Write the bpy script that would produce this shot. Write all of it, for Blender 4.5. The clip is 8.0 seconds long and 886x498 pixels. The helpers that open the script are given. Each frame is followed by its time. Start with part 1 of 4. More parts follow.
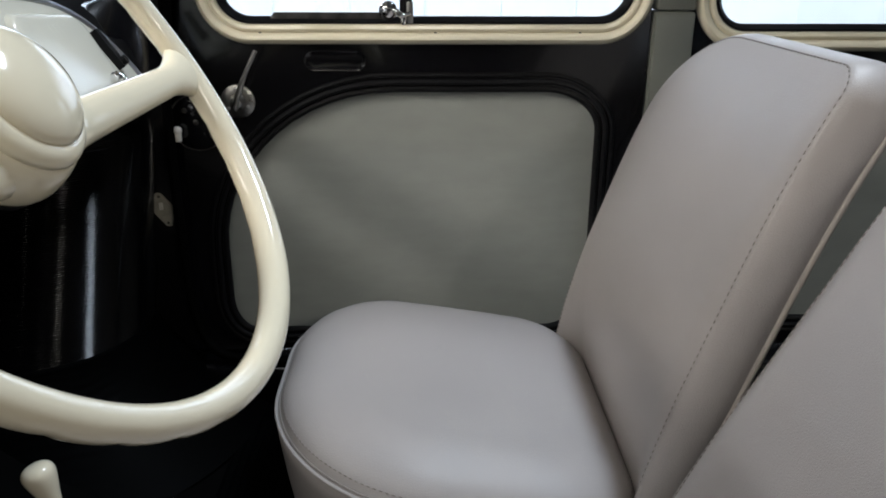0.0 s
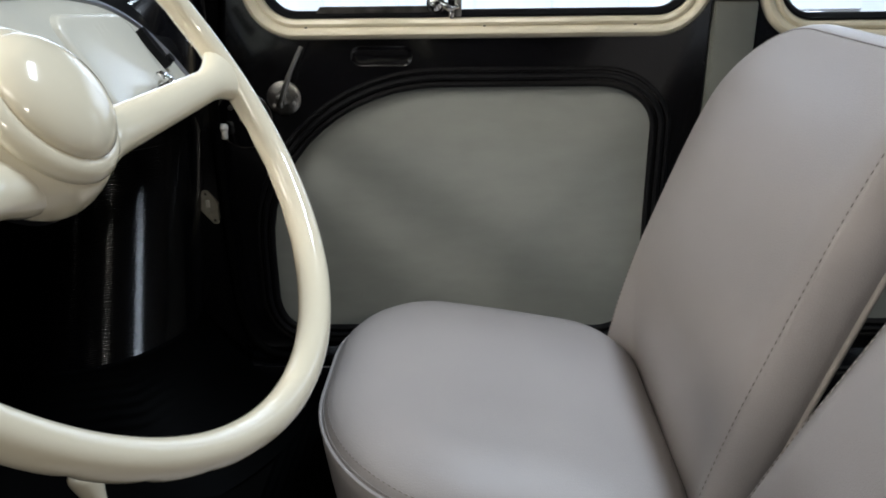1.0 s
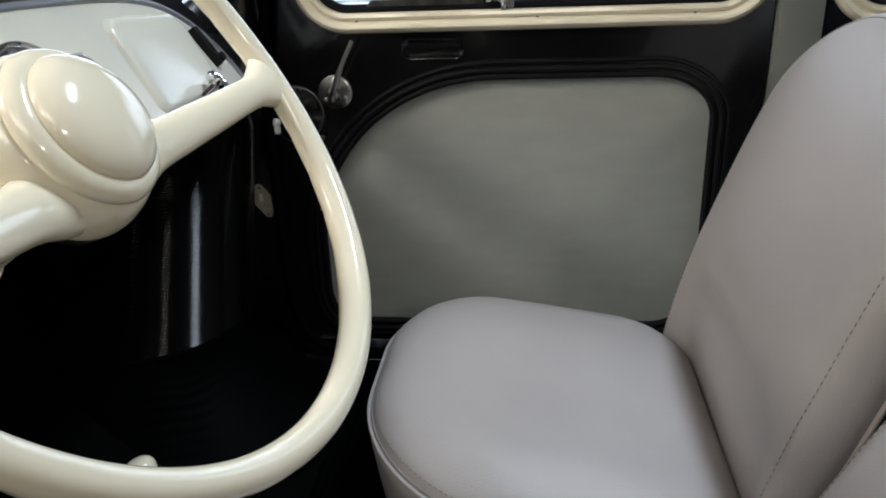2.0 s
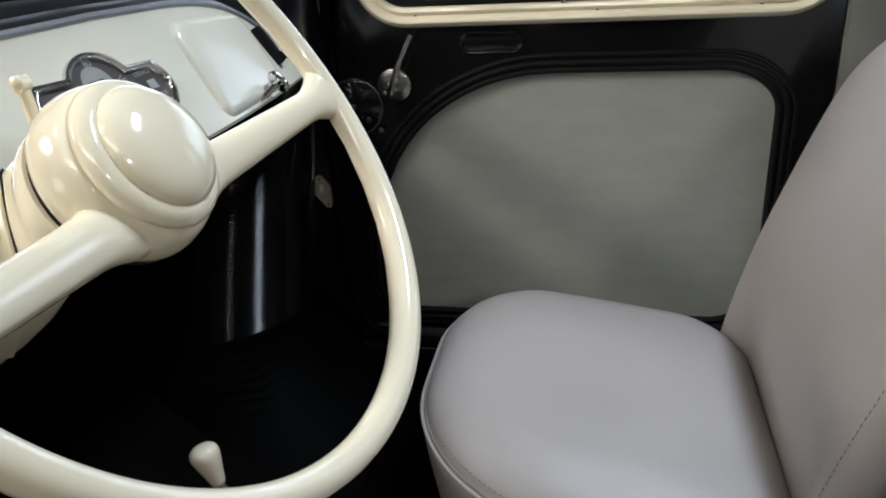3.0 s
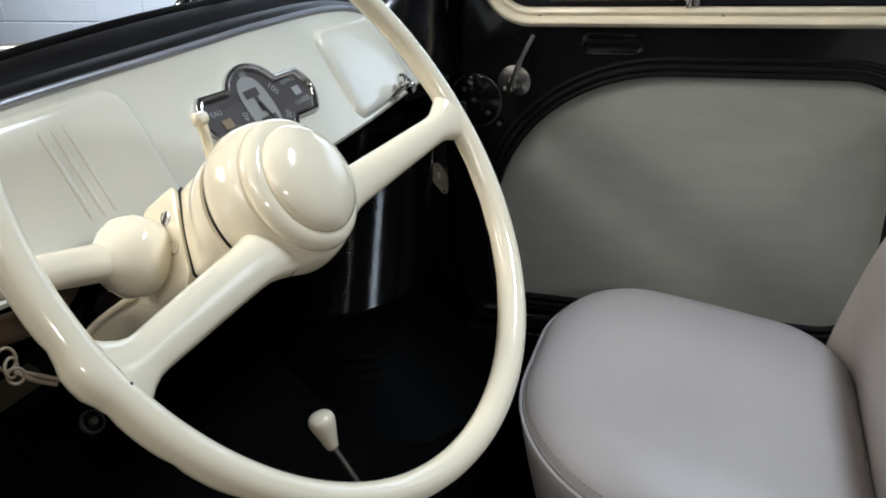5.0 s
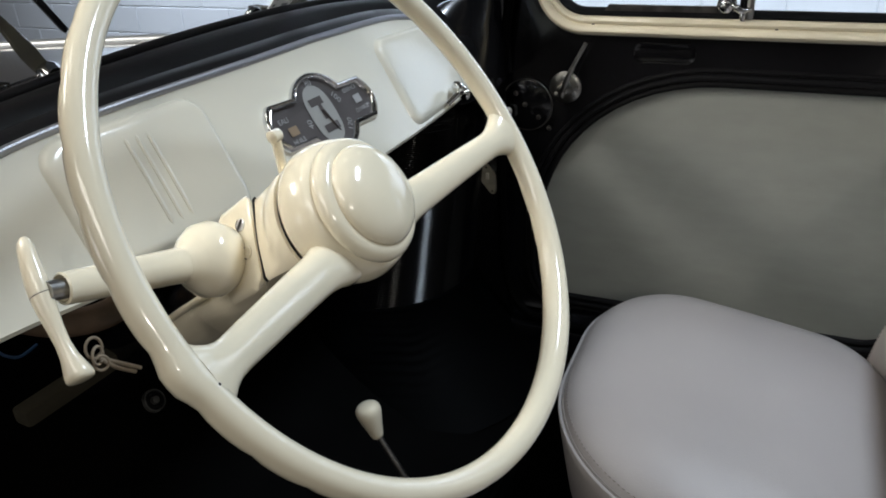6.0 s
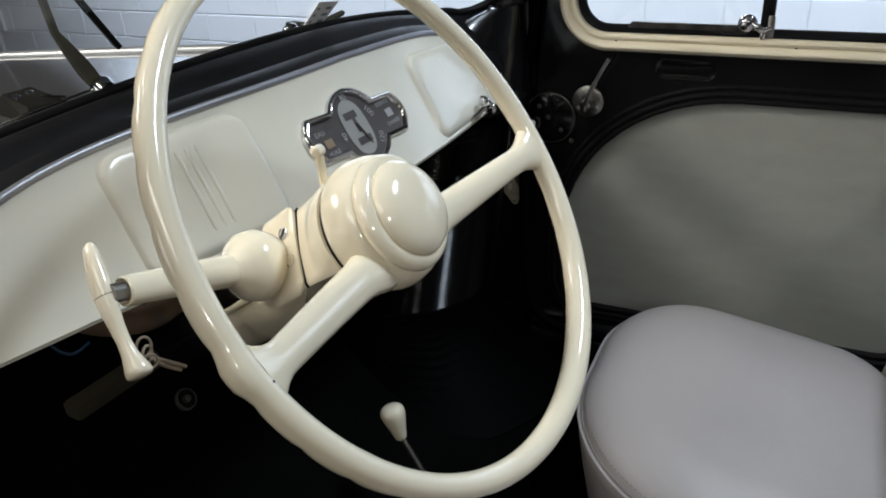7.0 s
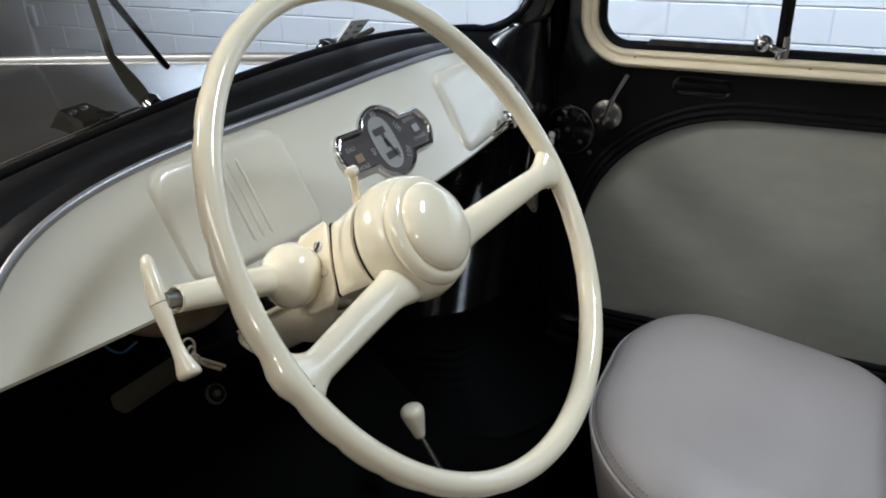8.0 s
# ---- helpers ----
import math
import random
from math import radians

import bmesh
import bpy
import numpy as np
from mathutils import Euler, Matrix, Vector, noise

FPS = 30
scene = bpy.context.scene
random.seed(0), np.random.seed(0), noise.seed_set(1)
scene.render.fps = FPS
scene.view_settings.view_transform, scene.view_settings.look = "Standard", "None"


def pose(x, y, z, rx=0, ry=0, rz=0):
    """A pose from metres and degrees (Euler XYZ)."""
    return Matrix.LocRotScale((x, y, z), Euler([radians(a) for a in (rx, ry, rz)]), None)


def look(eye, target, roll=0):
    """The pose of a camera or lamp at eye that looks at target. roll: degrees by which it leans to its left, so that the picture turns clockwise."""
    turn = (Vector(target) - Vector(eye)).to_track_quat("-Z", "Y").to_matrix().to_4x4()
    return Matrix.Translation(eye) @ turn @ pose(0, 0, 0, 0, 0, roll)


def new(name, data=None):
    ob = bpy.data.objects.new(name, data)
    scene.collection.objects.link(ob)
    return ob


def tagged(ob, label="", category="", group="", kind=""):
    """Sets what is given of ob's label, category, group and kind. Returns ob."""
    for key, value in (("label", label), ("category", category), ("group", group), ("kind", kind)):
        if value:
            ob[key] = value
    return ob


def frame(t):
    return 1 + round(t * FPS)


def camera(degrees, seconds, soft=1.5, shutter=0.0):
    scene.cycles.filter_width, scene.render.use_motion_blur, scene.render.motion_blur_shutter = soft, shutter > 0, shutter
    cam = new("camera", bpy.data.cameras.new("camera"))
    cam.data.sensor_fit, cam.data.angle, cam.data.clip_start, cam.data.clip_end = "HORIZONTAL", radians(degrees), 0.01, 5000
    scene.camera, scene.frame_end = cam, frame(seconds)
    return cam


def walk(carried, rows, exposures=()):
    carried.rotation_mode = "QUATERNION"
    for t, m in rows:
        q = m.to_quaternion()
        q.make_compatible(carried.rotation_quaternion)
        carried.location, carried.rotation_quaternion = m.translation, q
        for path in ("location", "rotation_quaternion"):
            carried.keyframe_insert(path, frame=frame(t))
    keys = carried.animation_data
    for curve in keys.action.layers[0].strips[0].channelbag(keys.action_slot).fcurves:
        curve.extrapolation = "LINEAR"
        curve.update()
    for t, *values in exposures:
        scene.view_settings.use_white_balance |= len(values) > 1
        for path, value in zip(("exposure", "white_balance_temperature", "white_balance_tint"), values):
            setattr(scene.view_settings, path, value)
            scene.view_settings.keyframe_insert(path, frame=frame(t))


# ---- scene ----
cam = camera(59.8, 8.0, soft=1.8)
PATH = [
    (0, (0.051, 0.02, 1.034), (0.104, 1.894, 0.339), 0.2),
    (0.5, (0.048, 0.038, 1.034), (0.052, 1.911, 0.333), -0.1),
    (1, (0.052, 0.050, 1.039), (-0.0195, 1.910, 0.3185), -0.85),
    (1.5, (0.057, 0.061, 1.045), (-0.088, 1.912, 0.304), -1.6),
    (3, (0.071, 0.07, 1.081), (-0.308, 1.856, 0.264), -3.6),
    (3.5, (0.074, 0.066, 1.098), (-0.375, 1.824, 0.255), -3.8),
    (4, (0.072, 0.062, 1.111), (-0.442, 1.792, 0.249), -3.5),
    (4.5, (0.075, 0.052, 1.123), (-0.503, 1.757, 0.25), -3.7),
    (6, (0.082, 0.016, 1.172), (-0.657, 1.635, 0.259), -3.2),
    (6.5, (0.083, 0.002, 1.18), (-0.681, 1.613, 0.274), -3.1),
    (7, (0.084, -0.013, 1.19), (-0.696, 1.595, 0.293), -2.9),
    (7.5, (0.093, -0.03, 1.207), (-0.711, 1.565, 0.308), -2.7),
    (8, (0.096, -0.045, 1.223), (-0.725, 1.54, 0.321), -2.4),
]
walk(cam, [(t, look(eye, target, roll)) for t, eye, target, roll in PATH],
     [(0, -0.24), (1.5, -0.2), (3, -0.14), (4.5, -0.12), (6, -0.34), (8, -0.42)])

# ---- world, lamps ----
world = bpy.data.worlds.new("garage_air")
scene.world = world
world.use_nodes = True
world.node_tree.nodes["Background"].inputs[0].default_value = (0.75, 0.82, 1.0, 1)
world.node_tree.nodes["Background"].inputs[1].default_value = 0.018


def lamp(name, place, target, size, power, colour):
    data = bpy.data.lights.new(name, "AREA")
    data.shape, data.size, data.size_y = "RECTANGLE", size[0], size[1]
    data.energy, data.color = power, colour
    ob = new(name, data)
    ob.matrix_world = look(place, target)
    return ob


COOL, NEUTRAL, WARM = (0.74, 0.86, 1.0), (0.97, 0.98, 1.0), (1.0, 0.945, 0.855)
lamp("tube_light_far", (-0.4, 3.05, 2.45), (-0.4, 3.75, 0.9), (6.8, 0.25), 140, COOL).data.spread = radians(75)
# fill added above the roof opening to brighten the seat cushion
lamp("cushion_fill", (0.72, 1.00, 2.62), (0.66, 0.95, 0.6), (0.60, 0.20), 46, COOL)
# small unseen lamp aimed to give the streak on the wheel housing
lamp("streak_lamp", (1.54, -1.89, 2.35), (-0.3, 0.8, 0.7), (0.055, 0.04), 7.5, WARM)
# second lamp added beside it, softening the streak and filling the dashboard
lamp("streak_halo_fill", (1.64, -1.80, 2.35), (-0.4, 0.9, 0.7), (0.24, 0.12), 6, WARM)
# broad fill added on the driver's side for wheel rim, column and seats
lamp("driver_side_fill", (-0.30, -1.25, 2.62), (-0.2, 0.2, 0.8), (1.6, 0.60), 22, WARM)
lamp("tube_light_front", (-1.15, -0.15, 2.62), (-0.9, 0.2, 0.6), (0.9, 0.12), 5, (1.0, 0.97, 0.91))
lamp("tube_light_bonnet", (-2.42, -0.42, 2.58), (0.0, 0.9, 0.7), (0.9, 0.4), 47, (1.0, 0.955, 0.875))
# unseen broad source placed for the white highlight on the hub
lamp("hub_highlight_lamp", (-2.3, -2.4, 1.48), (-0.1, 0.4, 0.95), (1.2, 0.8), 9, NEUTRAL)


# ---- materials ----
def mat(name, base, rough=0.5, metal=0.0, vary=0.12, scale=30.0, bump=0.0, bump_scale=200.0, coat=0.0, spec=0.5, rvary=0.1):
    """A surface whose colour, gloss and relief vary at two scales."""
    m = bpy.data.materials.new(name)
    m.use_nodes = True
    nt = m.node_tree
    b = nt.nodes["Principled BSDF"]
    co = nt.nodes.new("ShaderNodeTexCoord")
    big, fine = nt.nodes.new("ShaderNodeTexNoise"), nt.nodes.new("ShaderNodeTexNoise")
    big.inputs["Scale"].default_value, fine.inputs["Scale"].default_value = scale * 0.25, bump_scale
    big.inputs["Detail"].default_value, fine.inputs["Detail"].default_value = 5, 3
    for t in (big, fine):
        nt.links.new(co.outputs["Object"], t.inputs["Vector"])
    ramp = nt.nodes.new("ShaderNodeValToRGB")
    ramp.color_ramp.elements[0].position, ramp.color_ramp.elements[1].position = 0.3, 0.7
    ramp.color_ramp.elements[0].color = (*[c * (1 - vary) for c in base], 1)
    ramp.color_ramp.elements[1].color = (*[min(1, c * (1 + vary)) for c in base], 1)
    nt.links.new(big.outputs["Fac"], ramp.inputs["Fac"])
    nt.links.new(ramp.outputs["Color"], b.inputs["Base Color"])
    r = nt.nodes.new("ShaderNodeMapRange")
    r.inputs["To Min"].default_value, r.inputs["To Max"].default_value = max(0.02, rough - rvary), min(1, rough + rvary)
    nt.links.new(big.outputs["Fac"], r.inputs["Value"])
    nt.links.new(r.outputs["Result"], b.inputs["Roughness"])
    b.inputs["Metallic"].default_value = metal
    b.inputs["Coat Weight"].default_value = coat
    b.inputs["Coat Roughness"].default_value = 0.05
    b.inputs["Specular IOR Level"].default_value = spec
    if bump:
        bp = nt.nodes.new("ShaderNodeBump")
        bp.inputs["Strength"].default_value, bp.inputs["Distance"].default_value = bump, 0.001
        nt.links.new(fine.outputs["Fac"], bp.inputs["Height"])
        nt.links.new(bp.outputs["Normal"], b.inputs["Normal"])
    return m


CREAM = mat("cream_paint", (0.81, 0.737, 0.568), 0.12, vary=0.03, bump=0.03, bump_scale=90, coat=0.5, rvary=0.06)
CREAM_DASH = mat("cream_dash_enamel", (0.65, 0.625, 0.53), 0.17, vary=0.03, bump=0.05, bump_scale=120, coat=0.15, rvary=0.05)
IVORY = mat("ivory_plastic", (0.78, 0.71, 0.55), 0.2, vary=0.03, coat=0.6, rvary=0.05)
BLACK = mat("black_gloss_paint", (0.004, 0.004, 0.005), 0.16, vary=0.3, bump=0.04, bump_scale=60, coat=0.3, rvary=0.05)
# black paint lifted to grey-brown: the pale wall's reflection is put into its colour
BLACK_OUT = mat("black_body_paint_wall_reflection", (0.075, 0.065, 0.057), 0.14, vary=0.15, coat=0.9, rvary=0.05)
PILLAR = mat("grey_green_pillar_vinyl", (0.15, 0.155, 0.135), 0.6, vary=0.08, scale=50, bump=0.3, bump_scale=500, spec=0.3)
RUBBER = mat("black_rubber", (0.006, 0.006, 0.007), 0.42, vary=0.3, bump=0.12, bump_scale=300, spec=0.15)
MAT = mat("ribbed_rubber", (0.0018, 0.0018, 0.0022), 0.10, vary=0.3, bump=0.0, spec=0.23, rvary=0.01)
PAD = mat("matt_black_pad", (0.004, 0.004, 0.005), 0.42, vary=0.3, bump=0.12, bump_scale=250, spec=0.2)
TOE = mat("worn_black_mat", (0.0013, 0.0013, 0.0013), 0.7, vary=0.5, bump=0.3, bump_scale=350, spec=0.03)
# cream rail paint darkened: the shade below the dashboard is put into it
RAIL_SHADE = mat("shaded_cream_rail_paint", (0.042, 0.037, 0.026), 0.7, vary=0.12, scale=60, bump=0.1, spec=0.08)
GREY = mat("dull_grey_washer", (0.07, 0.07, 0.066), 0.5, vary=0.2, scale=300)
SEAT = mat("grey_leatherette", (0.345, 0.321, 0.312), 0.43, vary=0.05, scale=22, bump=0.4, bump_scale=800, rvary=0.09, spec=0.42)
STITCH_CREASE = mat("grey_thread_and_crease", (0.19, 0.172, 0.16), 0.8, vary=0.2, scale=400)
PIPING = mat("grey_piping", (0.30, 0.275, 0.25), 0.4, vary=0.05, bump=0.2, bump_scale=700)
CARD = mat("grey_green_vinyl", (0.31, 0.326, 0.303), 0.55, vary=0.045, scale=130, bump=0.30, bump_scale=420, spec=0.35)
weave = CARD.node_tree.nodes.new("ShaderNodeMapping")
weave.inputs["Scale"].default_value = (0.6, 1.0, 1.5)
for link in list(CARD.node_tree.links):
    if link.from_socket.name == "Object":
        CARD.node_tree.links.new(link.from_socket, weave.inputs["Vector"])
        CARD.node_tree.links.new(weave.outputs["Vector"], link.to_socket)
CHROME = mat("chrome", (0.75, 0.75, 0.76), 0.12, metal=1.0, vary=0.05, bump=0.05)
STEEL = mat("worn_steel", (0.40, 0.39, 0.37), 0.32, metal=1.0, vary=0.2, scale=120, bump=0.2, bump_scale=400)
STRIP = mat("satin_edge_strip", (0.34, 0.345, 0.37), 0.42, metal=0.9, vary=0.05, scale=60, rvary=0.03)
DARK_STEEL = mat("dark_worn_steel", (0.09, 0.085, 0.08), 0.35, metal=0.8, vary=0.5, scale=200, bump=0.2)
DIAL_DARK = mat("dial_brown", (0.055, 0.047, 0.045), 0.5, vary=0.1)
DIAL_LIGHT = mat("dial_silver", (0.27, 0.27, 0.255), 0.45, vary=0.06)
DIAL_INK = mat("dial_ink", (0.30, 0.30, 0.30), 0.6, vary=0.05)
AMBER = mat("amber_mark", (0.22, 0.16, 0.10), 0.5)
WALL = mat("white_wall_paint", (0.77, 0.78, 0.83), 0.7, vary=0.05, scale=8, bump=0.5, bump_scale=60)
MORTAR = mat("painted_joint", (0.72, 0.74, 0.79), 0.85, vary=0.08, scale=20, bump=0.4)
CONCRETE = mat("garage_concrete", (0.085, 0.08, 0.075), 0.6, vary=0.2, scale=5, bump=0.4, bump_scale=80)
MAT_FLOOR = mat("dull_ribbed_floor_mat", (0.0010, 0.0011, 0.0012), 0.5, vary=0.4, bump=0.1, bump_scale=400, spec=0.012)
WORN_PLATE = mat("worn_beige_plate", (0.40, 0.38, 0.31), 0.5, vary=0.2, scale=300, bump=0.2)
PLASTIC_WHITE = mat("aged_white_plastic", (0.72, 0.70, 0.64), 0.45, vary=0.15, scale=200)
DARK_OLIVE = mat("dark_olive_flap", (0.018, 0.016, 0.011), 0.55, vary=0.3, scale=100, bump=0.2, spec=0.2)
# for unseen closing surfaces; the room's low light is put into this dark colour
DARK_CLOSING = mat("dark_closing_wall", (0.07, 0.07, 0.07), 0.8, vary=0.15, scale=4, bump=0.3, bump_scale=40)
HEADLINER = mat("tan_headlining", (0.48, 0.40, 0.30), 0.85, vary=0.06, bump=0.4, bump_scale=500)
BROWN = mat("brown_harness", (0.10, 0.065, 0.04), 0.6, vary=0.3, scale=200)
OLIVE = mat("olive_grey_metal", (0.075, 0.07, 0.052), 0.5, metal=0.0, vary=0.3, scale=150, bump=0.2)
BLUE = mat("blue_wire", (0.012, 0.045, 0.11), 0.5)
SATIN = mat("satin_bright_metal_and_glint", (0.62, 0.62, 0.62), 0.38, metal=0.7, vary=0.08, scale=40)
TAPE = mat("white_paper", (0.80, 0.80, 0.78), 0.7, vary=0.08, scale=100)
INK = mat("grey_print", (0.22, 0.22, 0.22), 0.7)
LEATHER = mat("pale_leather_cord", (0.26, 0.21, 0.15), 0.7, vary=0.2, scale=300)

GLASS = bpy.data.materials.new("window_glass")
GLASS.use_nodes = True
g_nt = GLASS.node_tree
g_b = g_nt.nodes["Principled BSDF"]
g_b.inputs["Transmission Weight"].default_value = 1.0
g_b.inputs["Roughness"].default_value = 0.0
g_b.inputs["IOR"].default_value = 1.45
g_b.inputs["Base Color"].default_value = (0.96, 0.98, 0.98, 1)

# ---- shape helpers ----
CAR = pose(0, 0, 0, 0, 0, -5.0)      # the cabin's own axes: u to the rear, v to the passenger's side
WORLD = Matrix.Identity(4)


def thing(name, base, label, category, m=WORLD, group="", kind=""):
    ob = new(name)
    ob.empty_display_size = 0.05
    ob.matrix_world = m @ Matrix.Translation(base)
    return tagged(ob, label, category, group, kind)


def part(name, bm, material, parent, label="", smooth=True, m=WORLD):
    """Links bm, whose points are given in the axes m, as one mesh under parent."""
    bmesh.ops.recalc_face_normals(bm, faces=bm.faces)
    me = bpy.data.meshes.new(name)
    for f in bm.faces:
        f.smooth = smooth
    bm.to_mesh(me)
    bm.free()
    me.materials.append(material)
    ob = new(name, me)
    if smooth:
        me.set_sharp_from_angle(angle=radians(42))
    top = parent
    place = Matrix.Identity(4)
    while top is not None:
        place = top.matrix_basis @ place
        top = top.parent
    me.transform(place.inverted() @ m)
    ob.parent = parent
    return tagged(ob, label) if label else ob


def solid(name, bm, material, label, category, kind="", smooth=True, m=WORLD):
    """A thing of one mesh."""
    bmesh.ops.recalc_face_normals(bm, faces=bm.faces)
    me = bpy.data.meshes.new(name)
    for f in bm.faces:
        f.smooth = smooth
    bm.to_mesh(me)
    bm.free()
    me.materials.append(material)
    if smooth:
        me.set_sharp_from_angle(angle=radians(42))
    me.transform(m)
    return tagged(new(name, me), label, category, "", kind)


def skin(bm, rings, close=True, cap0=False, cap1=False):
    """Joins rings of points with quads."""
    vs = [[bm.verts.new(p) for p in ring] for ring in rings]
    n = len(vs[0])
    for a, b in zip(vs, vs[1:]):
        for i in range(n if close else n - 1):
            j = (i + 1) % n
            bm.faces.new((a[i], a[j], b[j], b[i]))
    if cap0:
        bm.faces.new(vs[0][::-1])
    if cap1:
        bm.faces.new(vs[-1])
    return vs


def tube(bm, pts, r, n=12, closed=False, cap=True):
    """A round bar along pts; r is one radius or one per point."""
    pts = [Vector(p) for p in pts]
    k = len(pts)
    rs = r if isinstance(r, (list, tuple)) else [r] * k
    rings, side = [], None
    for i in range(k):
        a = pts[(i - 1) % k] if closed or i else pts[0]
        b = pts[(i + 1) % k] if closed or i < k - 1 else pts[-1]
        d = (b - a).normalized()
        if side is None:
            side = d.orthogonal().normalized()
        side = (side - d * side.dot(d)).normalized()
        up = d.cross(side)
        rings.append([pts[i] + (side * math.cos(q) + up * math.sin(q)) * rs[i] for q in (2 * math.pi * j / n for j in range(n))])
    if closed:
        rings.append(rings[0])
        vs = [[bm.verts.new(p) for p in ring] for ring in rings[:-1]]
        vs.append(vs[0])
        # the two ends may come back turned, so meet the nearest points
        shift = min(range(n), key=lambda s: (vs[-1][s].co - vs[-2][0].co).length)
        for x, (p, q) in enumerate(zip(vs, vs[1:])):
            s = shift if x == k - 1 else 0
            for j in range(n):
                bm.faces.new((p[j], p[(j + 1) % n], q[(j + 1 + s) % n], q[(j + s) % n]))
    else:
        skin(bm, rings, True, cap, cap)


def lathe(bm, profile, origin, axis, n=40, cap0=True, cap1=True):
    """A turned body: profile of (way along the axis, radius)."""
    axis = Vector(axis).normalized()
    a = axis.orthogonal().normalized()
    b = axis.cross(a)
    rings = [[Vector(origin) + axis * s + (a * math.cos(q) + b * math.sin(q)) * max(r, 0.0002) for q in (2 * math.pi * j / n for j in range(n))] for s, r in profile]
    skin(bm, rings, True, cap0, cap1)


def box(bm, lo, hi, bevel=0.0, m=None):
    r = bmesh.ops.create_cube(bm, size=1.0)
    vs = r["verts"]
    for v in vs:
        v.co = Vector([(lo[i] + hi[i]) / 2 + v.co[i] * (hi[i] - lo[i]) for i in range(3)])
    if bevel:
        es = list({e for v in vs for e in v.link_edges})
        out = bmesh.ops.bevel(bm, geom=es, offset=bevel, segments=2, profile=0.5, affect="EDGES")
        vs = list({v for f in out["faces"] for v in f.verts} | {v for v in vs if v.is_valid})
    if m is not None:
        for v in vs:
            v.co = m @ v.co


def rounded(a0, a1, b0, b1, radii, k=10, d=0.0):
    """A rounded rectangle as 4k points; radii (ra, rb) for the corners a0b0, a1b0, a1b1, a0b1; d grows it."""
    a0, a1, b0, b1 = a0 - d, a1 + d, b0 - d, b1 + d
    pts = []
    for c, (ra, rb) in enumerate(radii):
        ra, rb = max(ra + d, 0.001), max(rb + d, 0.001)
        ca = a0 + ra if c in (0, 3) else a1 - ra
        cb = b0 + rb if c in (0, 1) else b1 - rb
        for i in range(k):
            q = math.pi * (1 + c * 0.5) + math.pi / 2 * i / (k - 1)
            pts.append((ca + ra * math.cos(q), cb + rb * math.sin(q)))
    return pts


def ring_plate(bm, outer, inner, y0, y1):
    """A plate in the x-z plane with one opening, from y0 (inside) to y1."""
    f = lambda loop, y: [(p[0], y, p[1]) for p in loop]
    skin(bm, [f(inner, y1), f(inner, y0), f(outer, y0), f(outer, y1), f(inner, y1)])


def moulding(bm, loop, profile, y):
    """A profile of (way inwards, height towards the cabin) led round a closed x-z loop."""
    n = len(loop)
    rings = [[] for _ in profile]
    for i in range(n):
        a, b, c = Vector(loop[i - 1]), Vector(loop[i]), Vector(loop[(i + 1) % n])
        d1, d2 = (b - a), (c - b)
        d = (d1.normalized() if d1.length > 1e-6 else d2.normalized()) + (d2.normalized() if d2.length > 1e-6 else d1.normalized())
        d.normalize()
        inward = Vector((-d.y, d.x))
        for j, (s, h) in enumerate(profile):
            p = b + inward * s
            rings[j].append((p.x, y - h, p.y))
    skin(bm, rings)


def even_loop(loop, step=0.016):
    """The loop with its long sides divided."""
    out = []
    for p, q in zip(loop, loop[1:] + loop[:1]):
        k = max(1, math.ceil(math.dist(p, q) / step))
        out += [(p[0] + (q[0] - p[0]) * j / k, p[1] + (q[1] - p[1]) * j / k) for j in range(k)]
    return out


def pillow(bm, loop, layers, place, rows=8, crown=0.0, bottom=True):
    """A stuffed form: the loop (a, b) shrunk by each layer's inset at its height, and a crowned top."""
    loop = even_loop(loop)
    n = len(loop)
    ca, cb = sum(p[0] for p in loop) / n, sum(p[1] for p in loop) / n
    rings = []

    def shrunk(inset):
        out = []
        for i in range(n):
            a, c = Vector(loop[i - 1]), Vector(loop[(i + 1) % n])
            d = (c - a).normalized()
            out.append(Vector(loop[i]) + Vector((-d.y, d.x)) * inset)
        return out
    for inset, h in layers:
        rings.append([place(p.x, p.y, h) for p in shrunk(inset)])
    last = shrunk(layers[-1][0])
    h = layers[-1][1]
    ra, rb = max(abs(p.x - ca) for p in last), max(abs(p.y - cb) for p in last)

    def swell(a, b):
        return h + crown * (1 - min(1.0, abs(a - ca) / ra) ** 2) * (1 - min(1.0, abs(b - cb) / rb) ** 2)
    for j in range(1, rows):
        f = 1 - j / rows
        rings.append([place(ca + (p.x - ca) * f, cb + (p.y - cb) * f, swell(ca + (p.x - ca) * f, cb + (p.y - cb) * f)) for p in last])
    vs = skin(bm, rings, True, bottom, False)
    top = bm.verts.new(place(ca, cb, h + crown))
    for i in range(n):
        bm.faces.new((vs[-1][i], vs[-1][(i + 1) % n], top))


def smooth_line(pts, k=8):
    """A soft curve through pts."""
    pts = [Vector(p) for p in pts]
    out = []
    for i in range(len(pts) - 1):
        p0, p1, p2, p3 = pts[max(i - 1, 0)], pts[i], pts[i + 1], pts[min(i + 2, len(pts) - 1)]
        for j in range(k):
            t = j / k
            out.append(0.5 * (2 * p1 + (p2 - p0) * t + (2 * p0 - 5 * p1 + 4 * p2 - p3) * t * t + (3 * p1 - p0 - 3 * p2 + p3) * t ** 3))
    return out + [pts[-1]]

# ---- the garage ----
GROUND, WALL_Y, COURSE, LENGTH = 0.0, 3.6, 0.155, 0.335


def flat(name, lo, hi, material, label, category):
    bm = bmesh.new()
    box(bm, lo, hi)
    return solid(name, bm, material, label, category, "structure", False)


